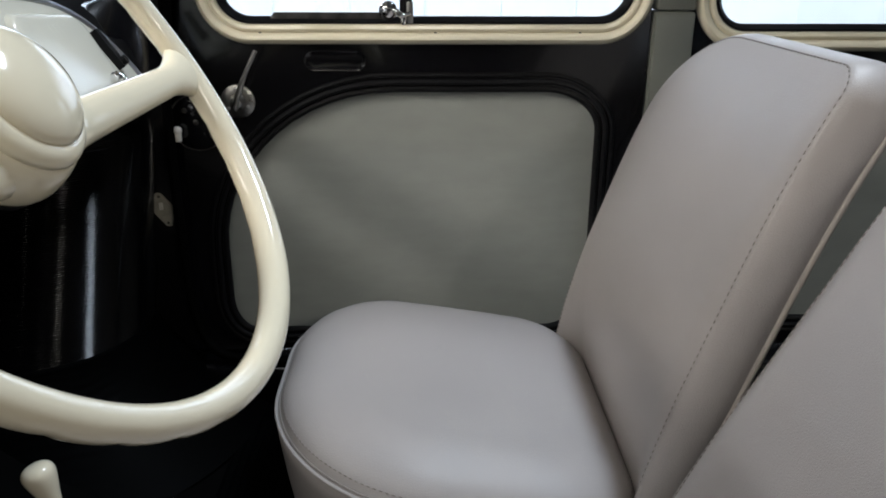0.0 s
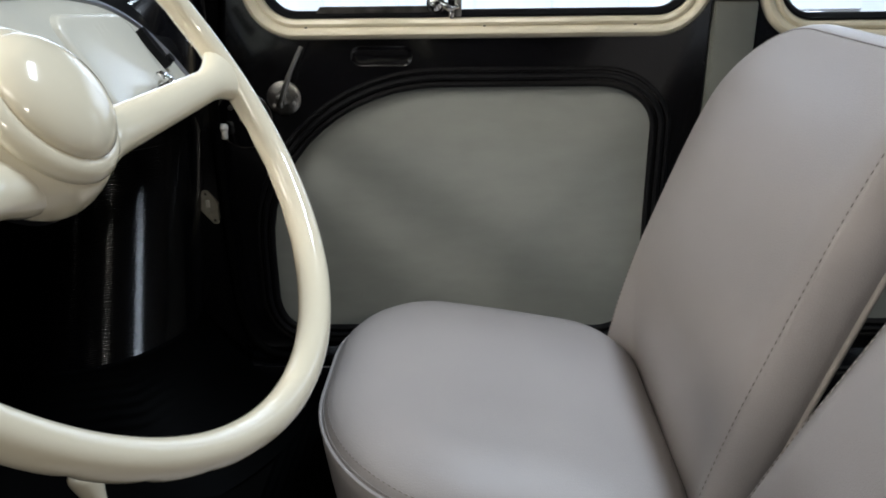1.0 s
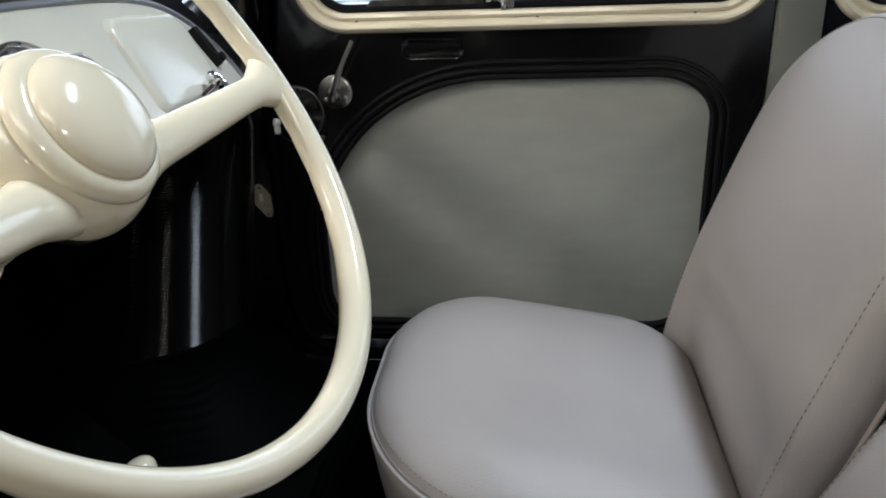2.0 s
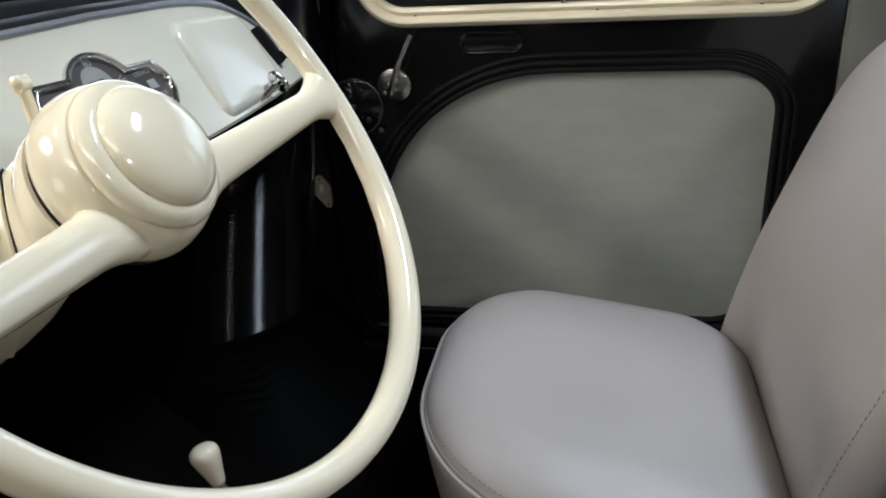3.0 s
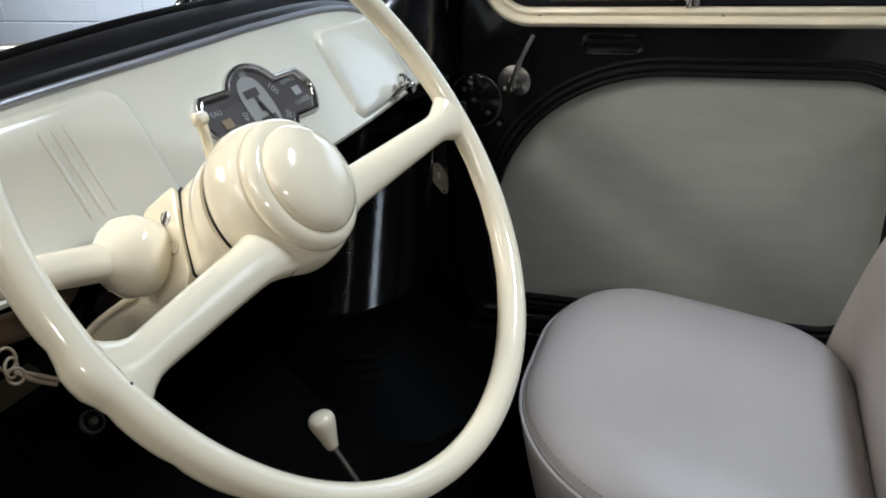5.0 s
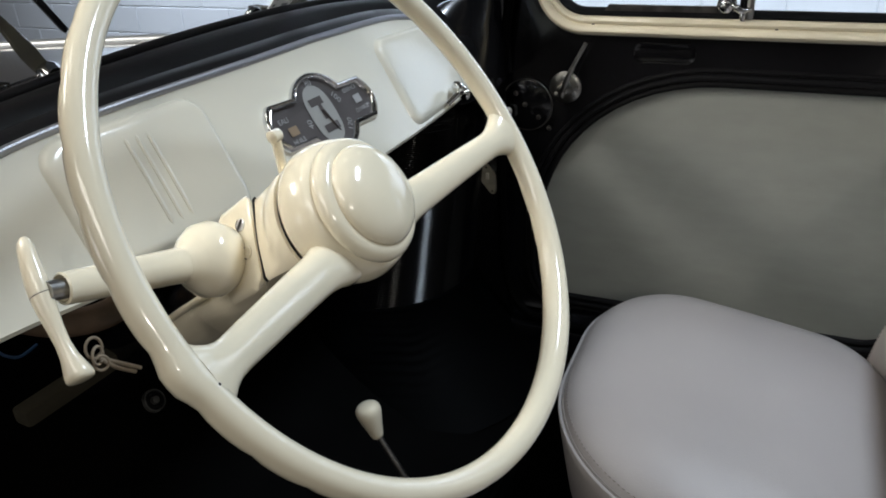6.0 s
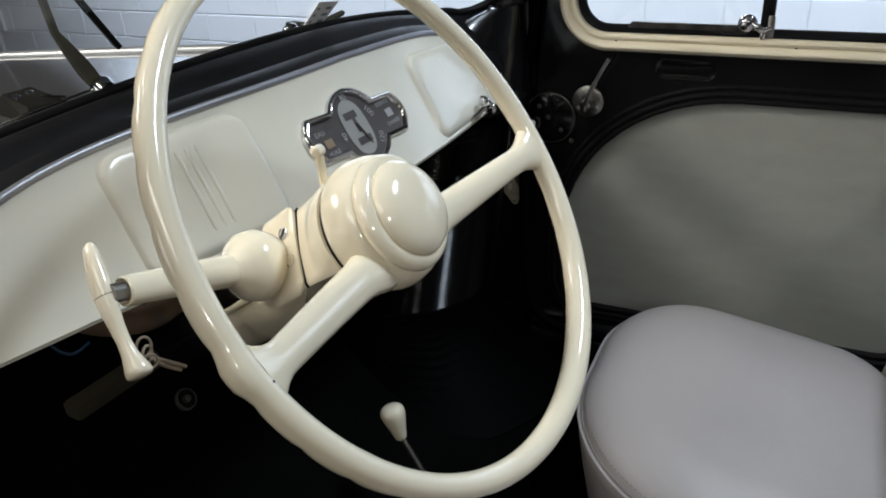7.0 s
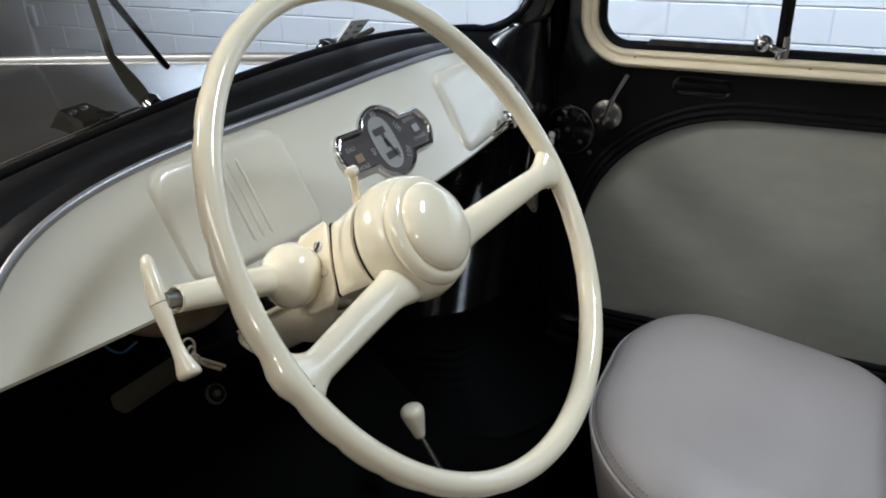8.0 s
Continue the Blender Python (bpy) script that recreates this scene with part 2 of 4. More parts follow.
flat("floor", (-8.5, -6.0, -0.1), (5.0, WALL_Y + 0.3, GROUND), CONCRETE, "bare grey concrete garage floor", "floor")
flat("ceiling", (-8.5, -6.0, 2.7), (5.0, WALL_Y + 0.3, 2.8), DARK_CLOSING, "unseen closing ceiling, coloured dark to dim reflections", "ceiling")
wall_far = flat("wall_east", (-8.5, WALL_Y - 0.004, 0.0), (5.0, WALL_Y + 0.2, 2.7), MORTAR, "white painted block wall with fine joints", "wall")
flat("wall_west", (-8.5, -6.2, 0.0), (5.0, -6.0, 2.7), DARK_CLOSING, "plain unseen closing wall, coloured dark to dim reflections", "wall")
flat("wall_north", (-8.7, -6.0, 0.0), (-8.5, WALL_Y + 0.2, 2.7), DARK_CLOSING, "plain unseen closing wall, coloured dark to dim reflections", "wall")
flat("wall_south", (5.0, -6.0, 0.0), (5.2, WALL_Y + 0.2, 2.7), DARK_CLOSING, "plain unseen closing wall, coloured dark to dim reflections", "wall")

# ---- passenger's door ----
DOOR_Y = 1.147
CARD_R = [(0.03, 0.05), (0.06, 0.06), (0.075, 0.055), (0.255, 0.235)]


def card_loop(d=0.0):
    return rounded(-0.245, 0.305, 0.487, 0.855, CARD_R, 14, d)


def window_loop(a0, a1, b0, b1, d=0.0, r=0.075):
    return rounded(a0, a1, b0, b1, [(r, r)] * 4, 14, d)


FRAME = [(0, -0.004), (0, 0.006), (0.003, 0.0115), (0.007, 0.0145), (0.011, 0.014), (0.0145, 0.0105), (0.016, 0.007), (0.0168, 0.0068), (0.018, 0.009), (0.0215, 0.0105), (0.0255, 0.009), (0.028, 0.004), (0.0295, -0.014)]
SEAL = [(0.0275, 0.003), (0.0285, 0.006), (0.031, 0.006), (0.0335, 0.002), (0.037, -0.002), (0.0375, -0.012), (0.0275, -0.012)]


def car_door(name, label, span, win, card, lo=0.445, hi=1.36, split=0.890, card_d=0.010):
    door = thing(name, ((span[0] + span[1]) / 2, DOOR_Y, lo), label, "car door")
    bm = bmesh.new()
    small = [(0.004, 0.004)] * 4
    ring_plate(bm, rounded(span[0], span[1], lo, split, [(0.015, 0.015), (0.015, 0.015), small[0], small[0]], 14), card(card_d), DOOR_Y, DOOR_Y + 0.04)
    ring_plate(bm, rounded(span[0], span[1], split, hi, [small[0], small[0], (0.06, 0.06), (0.06, 0.06)], 14), window_loop(*win, -0.026), DOOR_Y, DOOR_Y + 0.04)
    part("door_skin", bm, BLACK, door)
    bm = bmesh.new()
    vs = [bm.verts.new((p[0], DOOR_Y + 0.012, p[1])) for p in card(0.012)]
    bm.faces.new(vs)
    r = bmesh.ops.extrude_face_region(bm, geom=list(bm.faces))
    for v in r["geom"]:
        if isinstance(v, bmesh.types.BMVert):
            v.co.y += 0.012
    part("door_card", bm, CARD, door, "grey-green vinyl door card")
    for d, y, rad in ((0.0085, 0.003, 0.0055), (0.0185, -0.001, 0.0045), (0.0285, 0.001, 0.004)):
        bm = bmesh.new()
        tube(bm, [(p[0], DOOR_Y + y, p[1]) for p in card(d)], rad, 8, True)
        part("rubber_bead", bm, RUBBER, door, "black rubber bead")
    frame_ob = None
    bm = bmesh.new()
    moulding(bm, window_loop(*win), FRAME, DOOR_Y)
    frame_ob = part("window_frame", bm, CREAM, door, "cream painted window frame")
    bm = bmesh.new()
    moulding(bm, window_loop(*win), SEAL, DOOR_Y)
    part("window_seal", bm, RUBBER, frame_ob)
    return door, frame_ob


door, door_frame = car_door("passenger_door", "black car door with grey card and cream window frame", (-0.318, 0.376), (-0.262, 0.378, 0.9265, 1.32), card_loop)


def rear_card(d=0.0):
    return rounded(0.50, 1.08, 0.50, 0.85, [(0.08, 0.1), (0.06, 0.06), (0.06, 0.06), (0.06, 0.06)], 14, d)


rear_door, rear_frame = car_door("rear_door", "black rear car door with grey card and cream window frame", (0.437, 1.12), (0.437, 1.10, 0.917, 1.32), rear_card)


def pane(name, lo, hi, parent, y):
    bm = bmesh.new()
    box(bm, (lo[0], y, lo[1]), (hi[0], y + 0.004, hi[1]))
    ob = part(name, bm, GLASS, parent, "clear sliding glass", False)
    ob.visible_shadow = False
    return ob


pane("pane", (-0.245, 0.945), (0.036, 1.305), door_frame, 1.1535)
pane("pane", (0.02, 0.945), (0.36, 1.305), door_frame, 1.1615)
pane("pane", (0.455, 0.937), (0.745, 1.305), rear_frame, 1.1535)
pane("pane", (0.73, 0.937), (1.085, 1.305), rear_frame, 1.1615)


def sliding_gear(parent, x0, x1, bar, zb):
    bm = bmesh.new()
    box(bm, (bar, 1.1475, zb), (bar + 0.017, 1.1665, 1.30), 0.002)
    box(bm, (bar + 0.005, 1.1455, zb), (bar + 0.009, 1.148, 1.30), 0.0008)
    part("glass_edge_bar", bm, RUBBER, parent)
    bm = bmesh.new()
    prof = [(x0, zb), (x1, zb), (x1, zb + 0.0165), (x0 + 0.006, zb + 0.0165), (x0, zb + 0.009)]
    skin(bm, [[(a, 1.146, b) for a, b in prof], [(a, 1.1525, b) for a, b in prof]], True, True, True)
    part("slide_rail", bm, DARK_STEEL, parent, "worn dark steel slide rail", False)


sliding_gear(door_frame, -0.160, 0.004, 0.021, 0.953)

# catch of the sliding window
catch = thing("window_catch", (0.005, 1.145, 0.972), "chrome catch on the sliding window", "catch")
bm = bmesh.new()
lathe(bm, [(0, 0.0125), (0.003, 0.013), (0.004, 0.011), (0.006, 0.0095), (0.012, 0.009), (0.0145, 0.006), (0.015, 0.002)], (0.005, 1.148, 0.972), (0, -1, 0), 24)
knob_ob = part("knob", bm, CHROME, catch)
bm = bmesh.new()
box(bm, (0.0042, 1.1325, 0.966), (0.0058, 1.1335, 0.978))
part("slot", bm, DARK_STEEL, knob_ob, "", False)
bm = bmesh.new()
tube(bm, smooth_line([(0.012, 1.137, 0.974), (0.019, 1.135, 0.970), (0.026, 1.136, 0.966), (0.036, 1.139, 0.969)], 5), [0.0035] * 4 + [0.0045] * 8 + [0.003] * 4, 10)
part("arm", bm, CHROME, catch)
bm = bmesh.new()
tube(bm, [(0.0265, 1.139, 0.969), (0.0265, 1.136, 0.960), (0.0265, 1.137, 0.954)], [0.003, 0.0045, 0.0035], 10)
part("pin", bm, CHROME, catch)
bm = bmesh.new()
box(bm, (0.031, 1.140, 0.955), (0.040, 1.1475, 0.984), 0.0015)
part("keep", bm, STEEL, catch)


def screw(x, z, parent, y=1.1405):
    bm = bmesh.new()
    lathe(bm, [(0, 0.0026), (0.0012, 0.0024), (0.0016, 0.0012)], (x, y, z), (0, -1, 0), 10)
    part("screw", bm, DARK_STEEL, parent)


for sx in (-0.174, 0.071, 0.275):
    screw(sx, 0.9415, door_frame)
screw(0.52, 0.9335, rear_frame)

# door handle: round plate and bent lever
bm = bmesh.new()
lathe(bm, [(0, 0.0245), (0.003, 0.0245), (0.0055, 0.021), (0.0065, 0.012), (0.012, 0.0095), (0.020, 0.008), (0.022, 0.004)], (-0.214, 1.147, 0.846), (0, -1, 0), 36)
handle = part("door_handle", bm, STEEL, door, "worn steel handle on a round plate")
for q in (95, 215, 335):
    bm = bmesh.new()
    lathe(bm, [(0, 0.0032), (0.0012, 0.003), (0.0016, 0.0008)], (-0.214 + 0.0165 * math.cos(radians(q)), 1.1415, 0.846 + 0.0165 * math.sin(radians(q))), (0, -1, 0), 12)
    part("screw", bm, SATIN, handle)
bm = bmesh.new()
tube(bm, smooth_line([(-0.216, 1.128, 0.838), (-0.209, 1.122, 0.856), (-0.196, 1.119, 0.886), (-0.178, 1.117, 0.920)], 6), [0.0058] * 3 + [0.0040] * 9 + [0.0032] * 7, 12)
part("lever", bm, STEEL, handle)

# recessed pull above the card
slot = rounded(-0.115, -0.029, 0.8895, 0.9165, [(0.0125, 0.0125)] * 4, 10)
bm = bmesh.new()
tube(bm, [(p[0], 1.1465, p[1]) for p in slot], 0.0010, 8, True)
pull = part("door_pull", bm, BLACK, door, "dark recessed pull")
bm = bmesh.new()
pillow(bm, slot, [(0.0, 0.0010), (0.002, 0.0002), (0.006, -0.0006)], lambda a, b, h: (a, 1.1458 - h, b), 5, -0.0006, False)
part("dish", bm, BLACK, pull, "polished dark dish")

# ---- centre pillar, roof, body ----
bm = bmesh.new()
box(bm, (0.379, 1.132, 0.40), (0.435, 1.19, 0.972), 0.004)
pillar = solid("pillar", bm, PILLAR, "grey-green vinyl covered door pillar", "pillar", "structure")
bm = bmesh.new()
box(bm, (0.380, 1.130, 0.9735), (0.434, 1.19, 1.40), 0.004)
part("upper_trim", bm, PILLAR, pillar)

FLOOR = 0.365
bm = bmesh.new()
box(bm, (-0.80, 0.12, FLOOR - 0.03), (1.3, 1.19, FLOOR), 0.0)
solid("car_floor", bm, BLACK, "black painted car floor pan", "floor", "structure", False)
bm = bmesh.new()
box(bm, (-0.34, 1.10, FLOOR - 0.02), (1.3, 1.20, 0.437), 0.012)
solid("door_sill", bm, BLACK, "black gloss door sill", "sill", "structure")
bm = bmesh.new()
box(bm, (-0.34, 0.08, FLOOR - 0.02), (1.3, 0.165, 0.437), 0.012)
solid("driver_sill", bm, BLACK, "black gloss door sill", "sill", "structure")

# roof: a crowned shell, its canvas sunroof rolled back


def roof_z(x, y, lift=0.0):
    return 1.40 + lift + 0.07 * math.sin(math.pi * min(1.0, max(0.0, (y - 0.16) / 1.05))) ** 0.6 + 0.03 * math.sin(math.pi * min(1.0, max(0.0, (x + 0.22) / 1.75)))


def roof_sheet(lift, grow=0.0):
    """From the outer edge to the opening, ring by ring."""
    outer = rounded(-0.22 - grow, 1.53 + grow, 0.16 - grow, 1.21 + grow, [(0.06, 0.06)] * 4, 12)
    hole = rounded(-0.10 + grow, 1.12 - grow, 0.285 + grow, 1.055 - grow, [(0.10, 0.10)] * 4, 12)
    rings = []
    for k in range(7):
        f = k / 6
        rings.append([(a[0] + (b[0] - a[0]) * f, a[1] + (b[1] - a[1]) * f, roof_z(a[0] + (b[0] - a[0]) * f, a[1] + (b[1] - a[1]) * f, lift)) for a, b in zip(outer, hole)])
    return rings


bm = bmesh.new()
low, high = roof_sheet(0.0), roof_sheet(0.026)
skin(bm, low + high[::-1] + [low[0]])
bmesh.ops.remove_doubles(bm, verts=bm.verts, dist=1e-6)
roof = solid("car_roof", bm, HEADLINER, "tan cloth lined car roof with open sunroof, black outside", "roof", "structure")
bm = bmesh.new()
low, high = roof_sheet(0.029, 0.006), roof_sheet(0.036, 0.006)
skin(bm, low + high[::-1] + [low[0]])
bmesh.ops.remove_doubles(bm, verts=bm.verts, dist=1e-6)
part("outer_skin", bm, BLACK_OUT, roof, "black polished outer skin")
bm = bmesh.new()
tube(bm, [(1.165 + 0.01 * math.sin(k * 1.3), 0.29 + 0.0765 * k, roof_z(1.165, 0.29 + 0.0765 * k, 0.085)) for k in range(11)], [0.046 + 0.003 * (k % 2) for k in range(11)], 16)
part("rolled_canvas", bm, RUBBER, roof, "black canvas sunroof rolled back")
bm = bmesh.new()
box(bm, (1.30, 0.12, FLOOR), (1.34, 1.21, 1.42), 0.01)
solid("rear_bulkhead", bm, CARD, "grey-green rear panel of the cabin", "bulkhead", "structure")
bm = bmesh.new()
box(bm, (-0.34, DOOR_Y, 1.36), (1.3, DOOR_Y + 0.05, 1.42), 0.01)
for vv, hh in ((0.16, "driver_roof_rail"),):
    b2 = bmesh.new()
    box(b2, (-0.24, vv, 1.36), (1.3, vv + 0.05, 1.42), 0.01)
    solid(hh, b2, BLACK, "black roof rail above the open doorway", "rail", "structure")
b2 = bmesh.new()
skin(b2, [[(-0.42, 0.13, 0.42), (-0.46, 0.12, 0.42), (-0.46, 0.20, 0.42), (-0.42, 0.19, 0.42)],
          [(-0.42, 0.13, 0.98), (-0.46, 0.12, 0.98), (-0.46, 0.20, 0.98), (-0.42, 0.19, 0.98)],
          [(-0.21, 0.18, 1.40), (-0.25, 0.17, 1.40), (-0.25, 0.24, 1.40), (-0.21, 0.23, 1.40)]], True, True, True)
solid("driver_front_pillar", b2, BLACK, "black front pillar of the open doorway", "pillar", "structure")
solid("roof_rail", bm, BLACK, "black roof rail above the doors", "rail", "structure")
bm = bmesh.new()
box(bm, (0.62, 0.08, FLOOR), (1.3, 0.12, 0.95), 0.01)
solid("driver_side_panel", bm, BLACK, "black body side behind the open door", "body panel", "structure")

# kick panel, front pillar and scuttle side
kick = thing("kick_panel", (-0.5, 1.14, FLOOR), "black gloss side panel of the footwell", "body panel", kind="structure")
bm = bmesh.new()
box(bm, (-0.73, 1.138, FLOOR), (-0.312, 1.17, 0.94), 0.002)
part("panel", bm, BLACK, kick)
# unseen block behind the door edge, added to stop light leaking in
bm = bmesh.new()
box(bm, (-0.335, 1.188, 0.38), (-0.235, 1.200, 0.98), 0.003)
part("light_leak_stop", bm, BLACK, kick)
bm = bmesh.new()
tube(bm, smooth_line([(-0.285, 1.125, 1.34), (-0.294, 1.128, 1.02), (-0.302, 1.128, 0.94), (-0.311, 1.128, 0.86), (-0.313, 1.128, 0.70), (-0.309, 1.126, 0.56), (-0.300, 1.123, 0.50), (-0.279, 1.118, 0.462), (-0.235, 1.113, 0.446), (-0.10, 1.108, 0.442), (0.35, 1.105, 0.441)], 8), 0.0075, 10)
part("door_seal", bm, TOE, kick, "black rubber door seal")
bm = bmesh.new()
box(bm, (-0.345, 1.122, 0.93), (-0.303, 1.175, 1.42), 0.006)
part("front_pillar", bm, BLACK, kick)
# hinge disc with bolts
bm = bmesh.new()
lathe(bm, [(0, 0.042), (0.004, 0.042), (0.007, 0.038), (0.0075, 0.0)], (-0.274, 1.147, 0.816), (0, -1, 0), 40)
disc = part("hinge_disc", bm, BLACK, door)
# paler ring added in place of the highlight round the disc's edge
bm = bmesh.new()
tube(bm, [(-0.274 + 0.0405 * math.cos(q), 1.1415, 0.816 + 0.0405 * math.sin(q)) for q in (2 * math.pi * i / 40 for i in range(40))], 0.0012, 6, True)
part("rim", bm, DARK_STEEL, disc, "thin paler ring for the highlight on the disc edge")
for dx, dz in ((-0.017, 0.018), (-0.002, 0.001), (0.020, -0.018), (0.037, -0.034)):
    bm = bmesh.new()
    lathe(bm, [(0, 0.0042), (0.003, 0.0038), (0.004, 0.0015)], (-0.274 + dx, 1.1395, 0.816 + dz), (0, -1, 0), 6)
    part("bolt", bm, DARK_STEEL, disc)

# ---- footwell ----
bm = bmesh.new()
rings = []
for j in range(13):
    v = 0.12 + 1.02 * j / 12
    rings.append([(x, v, z) for x, z in ((-0.22, FLOOR + 0.001), (-0.26, FLOOR + 0.004), (-0.35, 0.388), (-0.45, 0.430), (-0.55, 0.475), (-0.62, 0.517), (-0.68, 0.60), (-0.72, 0.70), (-0.73, 0.92))])
skin(bm, rings, False)
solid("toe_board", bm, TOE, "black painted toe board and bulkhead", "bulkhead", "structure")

# wheel housing that bulges into the footwell, covered with finely ribbed rubber; a dull mat round its foot


WELL = (-0.485, 1.115)


def well(z, q, grow=0.0):
    r = 0.166 - 0.10 * (z - 0.52) + grow
    return (WELL[0] + 0.20 * (z - 0.75) + r * math.cos(q), WELL[1] + 0.11 * (z - 0.75) + r * math.sin(q), z)


bm = bmesh.new()
rings = []
for i in range(480):
    z = 0.500 + i * 0.00075
    ridge = 0.0007 * math.cos(i * math.pi / 2 + 0.6)
    dome = 0.06 * max(0.0, (z - 0.80) / 0.06) ** 2
    rings.append([well(z, radians(-182 + 4 * j), ridge - dome) for j in range(50)])
skin(bm, rings, False)
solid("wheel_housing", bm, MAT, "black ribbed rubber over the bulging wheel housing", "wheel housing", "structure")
bm = bmesh.new()
rings = []
for i in range(91):
    f = i / 90
    ring = []
    for j in range(57):
        q = radians(-182 + 4 * j)
        z = 0.524 + (FLOOR + 0.008 - 0.524) * f
        fold = 0.0011 * math.sin(i * 0.95 + 1.9 * math.sin(q * 9) + 0.8 * math.sin(q * 23)) * math.sin(math.pi * f) * max(0.0, math.cos(q + radians(60))) ** 24
        x, y, _ = well(0.524, q, 0.0012 + 0.0022 * min(1.0, i / 2) + 0.165 * f ** 1.6 + fold)
        ring.append((x, min(y, DOOR_Y - 0.003), z))
    rings.append(ring)
skin(bm, rings, False)
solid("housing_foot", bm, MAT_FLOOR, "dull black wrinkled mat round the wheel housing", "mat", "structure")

# ribbed floor mat
bm = bmesh.new()
rings = []
for i in range(101):
    x = -0.225 + i * 0.006
    z = FLOOR + 0.006 + 0.0014 * (i % 2)
    rings.append([(x, 0.18 + 0.92 * j / 6, z) for j in range(7)])
skin(bm, rings, False)
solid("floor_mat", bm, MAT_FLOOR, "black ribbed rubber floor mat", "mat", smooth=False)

plate = thing("kick_plate", (-0.333, 1.134, 0.66), "small worn lozenge plate screwed to the side panel", "plate")
bm = bmesh.new()
loz = [(0.0, -0.026), (0.004, -0.025), (0.015, -0.006), (0.015, 0.006), (0.004, 0.025), (0.0, 0.026), (-0.004, 0.025), (-0.015, 0.006), (-0.015, -0.006), (-0.004, -0.025)]
skin(bm, [[(-0.337 + a - 0.24 * b, y, 0.686 + b) for a, b in loz] for y in (1.138, 1.1345)], True, True, True)
lozenge = part("lozenge", bm, WORN_PLATE, plate)
bm = bmesh.new()
box(bm, (-0.3425, 1.1310, 0.686), (-0.3365, 1.1350, 0.698), 0.0015)
part("catch", bm, PLASTIC_WHITE, lozenge, "pale raised catch")
for dz in (-0.0205, 0.0205):
    bm = bmesh.new()
    lathe(bm, [(0, 0.0022), (0.001, 0.0012)], (-0.337 - 0.24 * dz, 1.1345, 0.686 + dz), (0, -1, 0), 8)
    part("screw", bm, DARK_STEEL, lozenge)

clip = thing("door_clip", (-0.302, 1.13, 0.80), "aged white plastic door clip", "clip")
bm = bmesh.new()
lathe(bm, [(0, 0.006), (0.004, 0.007), (0.008, 0.005), (0.010, 0.002)], (-0.302, 1.136, 0.806), (0, -1, 0), 12)
part("cap", bm, PLASTIC_WHITE, clip)
bm = bmesh.new()
box(bm, (-0.305, 1.127, 0.790), (-0.297, 1.136, 0.803), 0.002)
part("tongue", bm, PLASTIC_WHITE, clip)

# ---- dashboard (u, v, z) ----
MID = 0.618


def dash_u(v, z):
    return -0.387 - 0.634 * (z - 0.95) - 0.248 * (v - MID) ** 2


def on_dash(v, z, h):
    """A point of the dashboard's face, h proud of it."""
    n = Vector((1, 2 * 0.248 * (v - MID), 0.634)).normalized()
    return Vector((dash_u(v, z), v, z)) + n * h


def dash_low(v):
    return 0.902 - 0.010 * min(1.0, max(0.0, (v - 0.28) / 0.3))


def dash_top(v):
    if v < MID:
        return 0.886 + 0.121 * math.sqrt(max(0.0, 1 - min((MID - v) / 0.452, 1) ** 5))
    return 0.886 + 0.121 * math.sqrt(max(0.0, 1 - min((v - MID) / 0.362, 1) ** 5)) - 0.03 * max(0.0, v - 0.66)


dash = thing("dashboard", (-0.40, MID, 0.886), "cream enamelled metal dashboard with chrome edge", "dashboard", CAR)
bm = bmesh.new()
rings = []
N = 72
for i in range(N + 1):
    q = i / N
    v = 0.168 + (0.9798 - 0.168) * (0.5 - 0.5 * math.cos(math.pi * q))
    t, lo = max(dash_top(v), dash_low(v) + 0.004), dash_low(v)
    col = [on_dash(v, lo + (t - lo) * j / 10, 0.0) for j in range(11)]
    col = [on_dash(v, lo + 0.004, -0.030), on_dash(v, lo - 0.001, -0.010), on_dash(v, lo - 0.002, -0.003)] + col + [on_dash(v, t + 0.002, -0.004), on_dash(v, t, -0.03)]
    rings.append(col)
skin(bm, rings, True, True, True)
part("panel", bm, CREAM_DASH, dash, m=CAR)
edge = []
for i in range(N + 1):
    v = 0.1685 + (0.9796 - 0.1685) * (0.5 - 0.5 * math.cos(math.pi * i / N))
    edge.append(on_dash(v, dash_top(v) + 0.0015, 0.0005))
bm = bmesh.new()
tube(bm, edge, 0.0036, 10)
part("chrome_edge", bm, STRIP, dash, "bright metal edge strip", m=CAR)


def on_lid(v, z, h):
    """The lids stand a little out of square."""
    return on_dash(v + 0.085 * (z - 0.985), z, h)


def lid(v0, v1, z0, z1, ribs, radii, rib_r):
    loop = rounded(v0, v1, z0, z1, radii, 12)
    if v0 > MID:
        loop = [(v, z - 0.10 * max(0.0, v - 0.82) * max(0.0, (z - 0.90) / 0.085)) for v, z in loop]
    bm = bmesh.new()
    pillow(bm, loop, [(-0.0015, -0.001), (0.0003, 0.0012), (0.0018, 0.0034), (0.0042, 0.0052), (0.0075, 0.0060), (0.011, 0.0061)], on_lid, 6, 0.0003, False)
    lid_ob = part("glovebox_lid", bm, CREAM_DASH, dash, "raised cream lid with rounded corners", m=CAR)
    for v in ribs:
        bm = bmesh.new()
        k = 14
        top = z1 - 0.0135
        pts = [on_lid(v, 0.9195 + (top - 0.9195) * i / k, 0.0055) for i in range(k + 1)]
        tube(bm, pts, [0.0004] + [rib_r] * (k - 1) + [0.0004], 8)
        part("rib", bm, CREAM_DASH, lid_ob, m=CAR)
    return lid_ob


lid(0.3400, 0.4895, 0.9075, 0.9988, (0.4065, 0.4165, 0.4265), [(0.012, 0.014), (0.012, 0.014), (0.022, 0.018), (0.022, 0.018)], 0.0024)
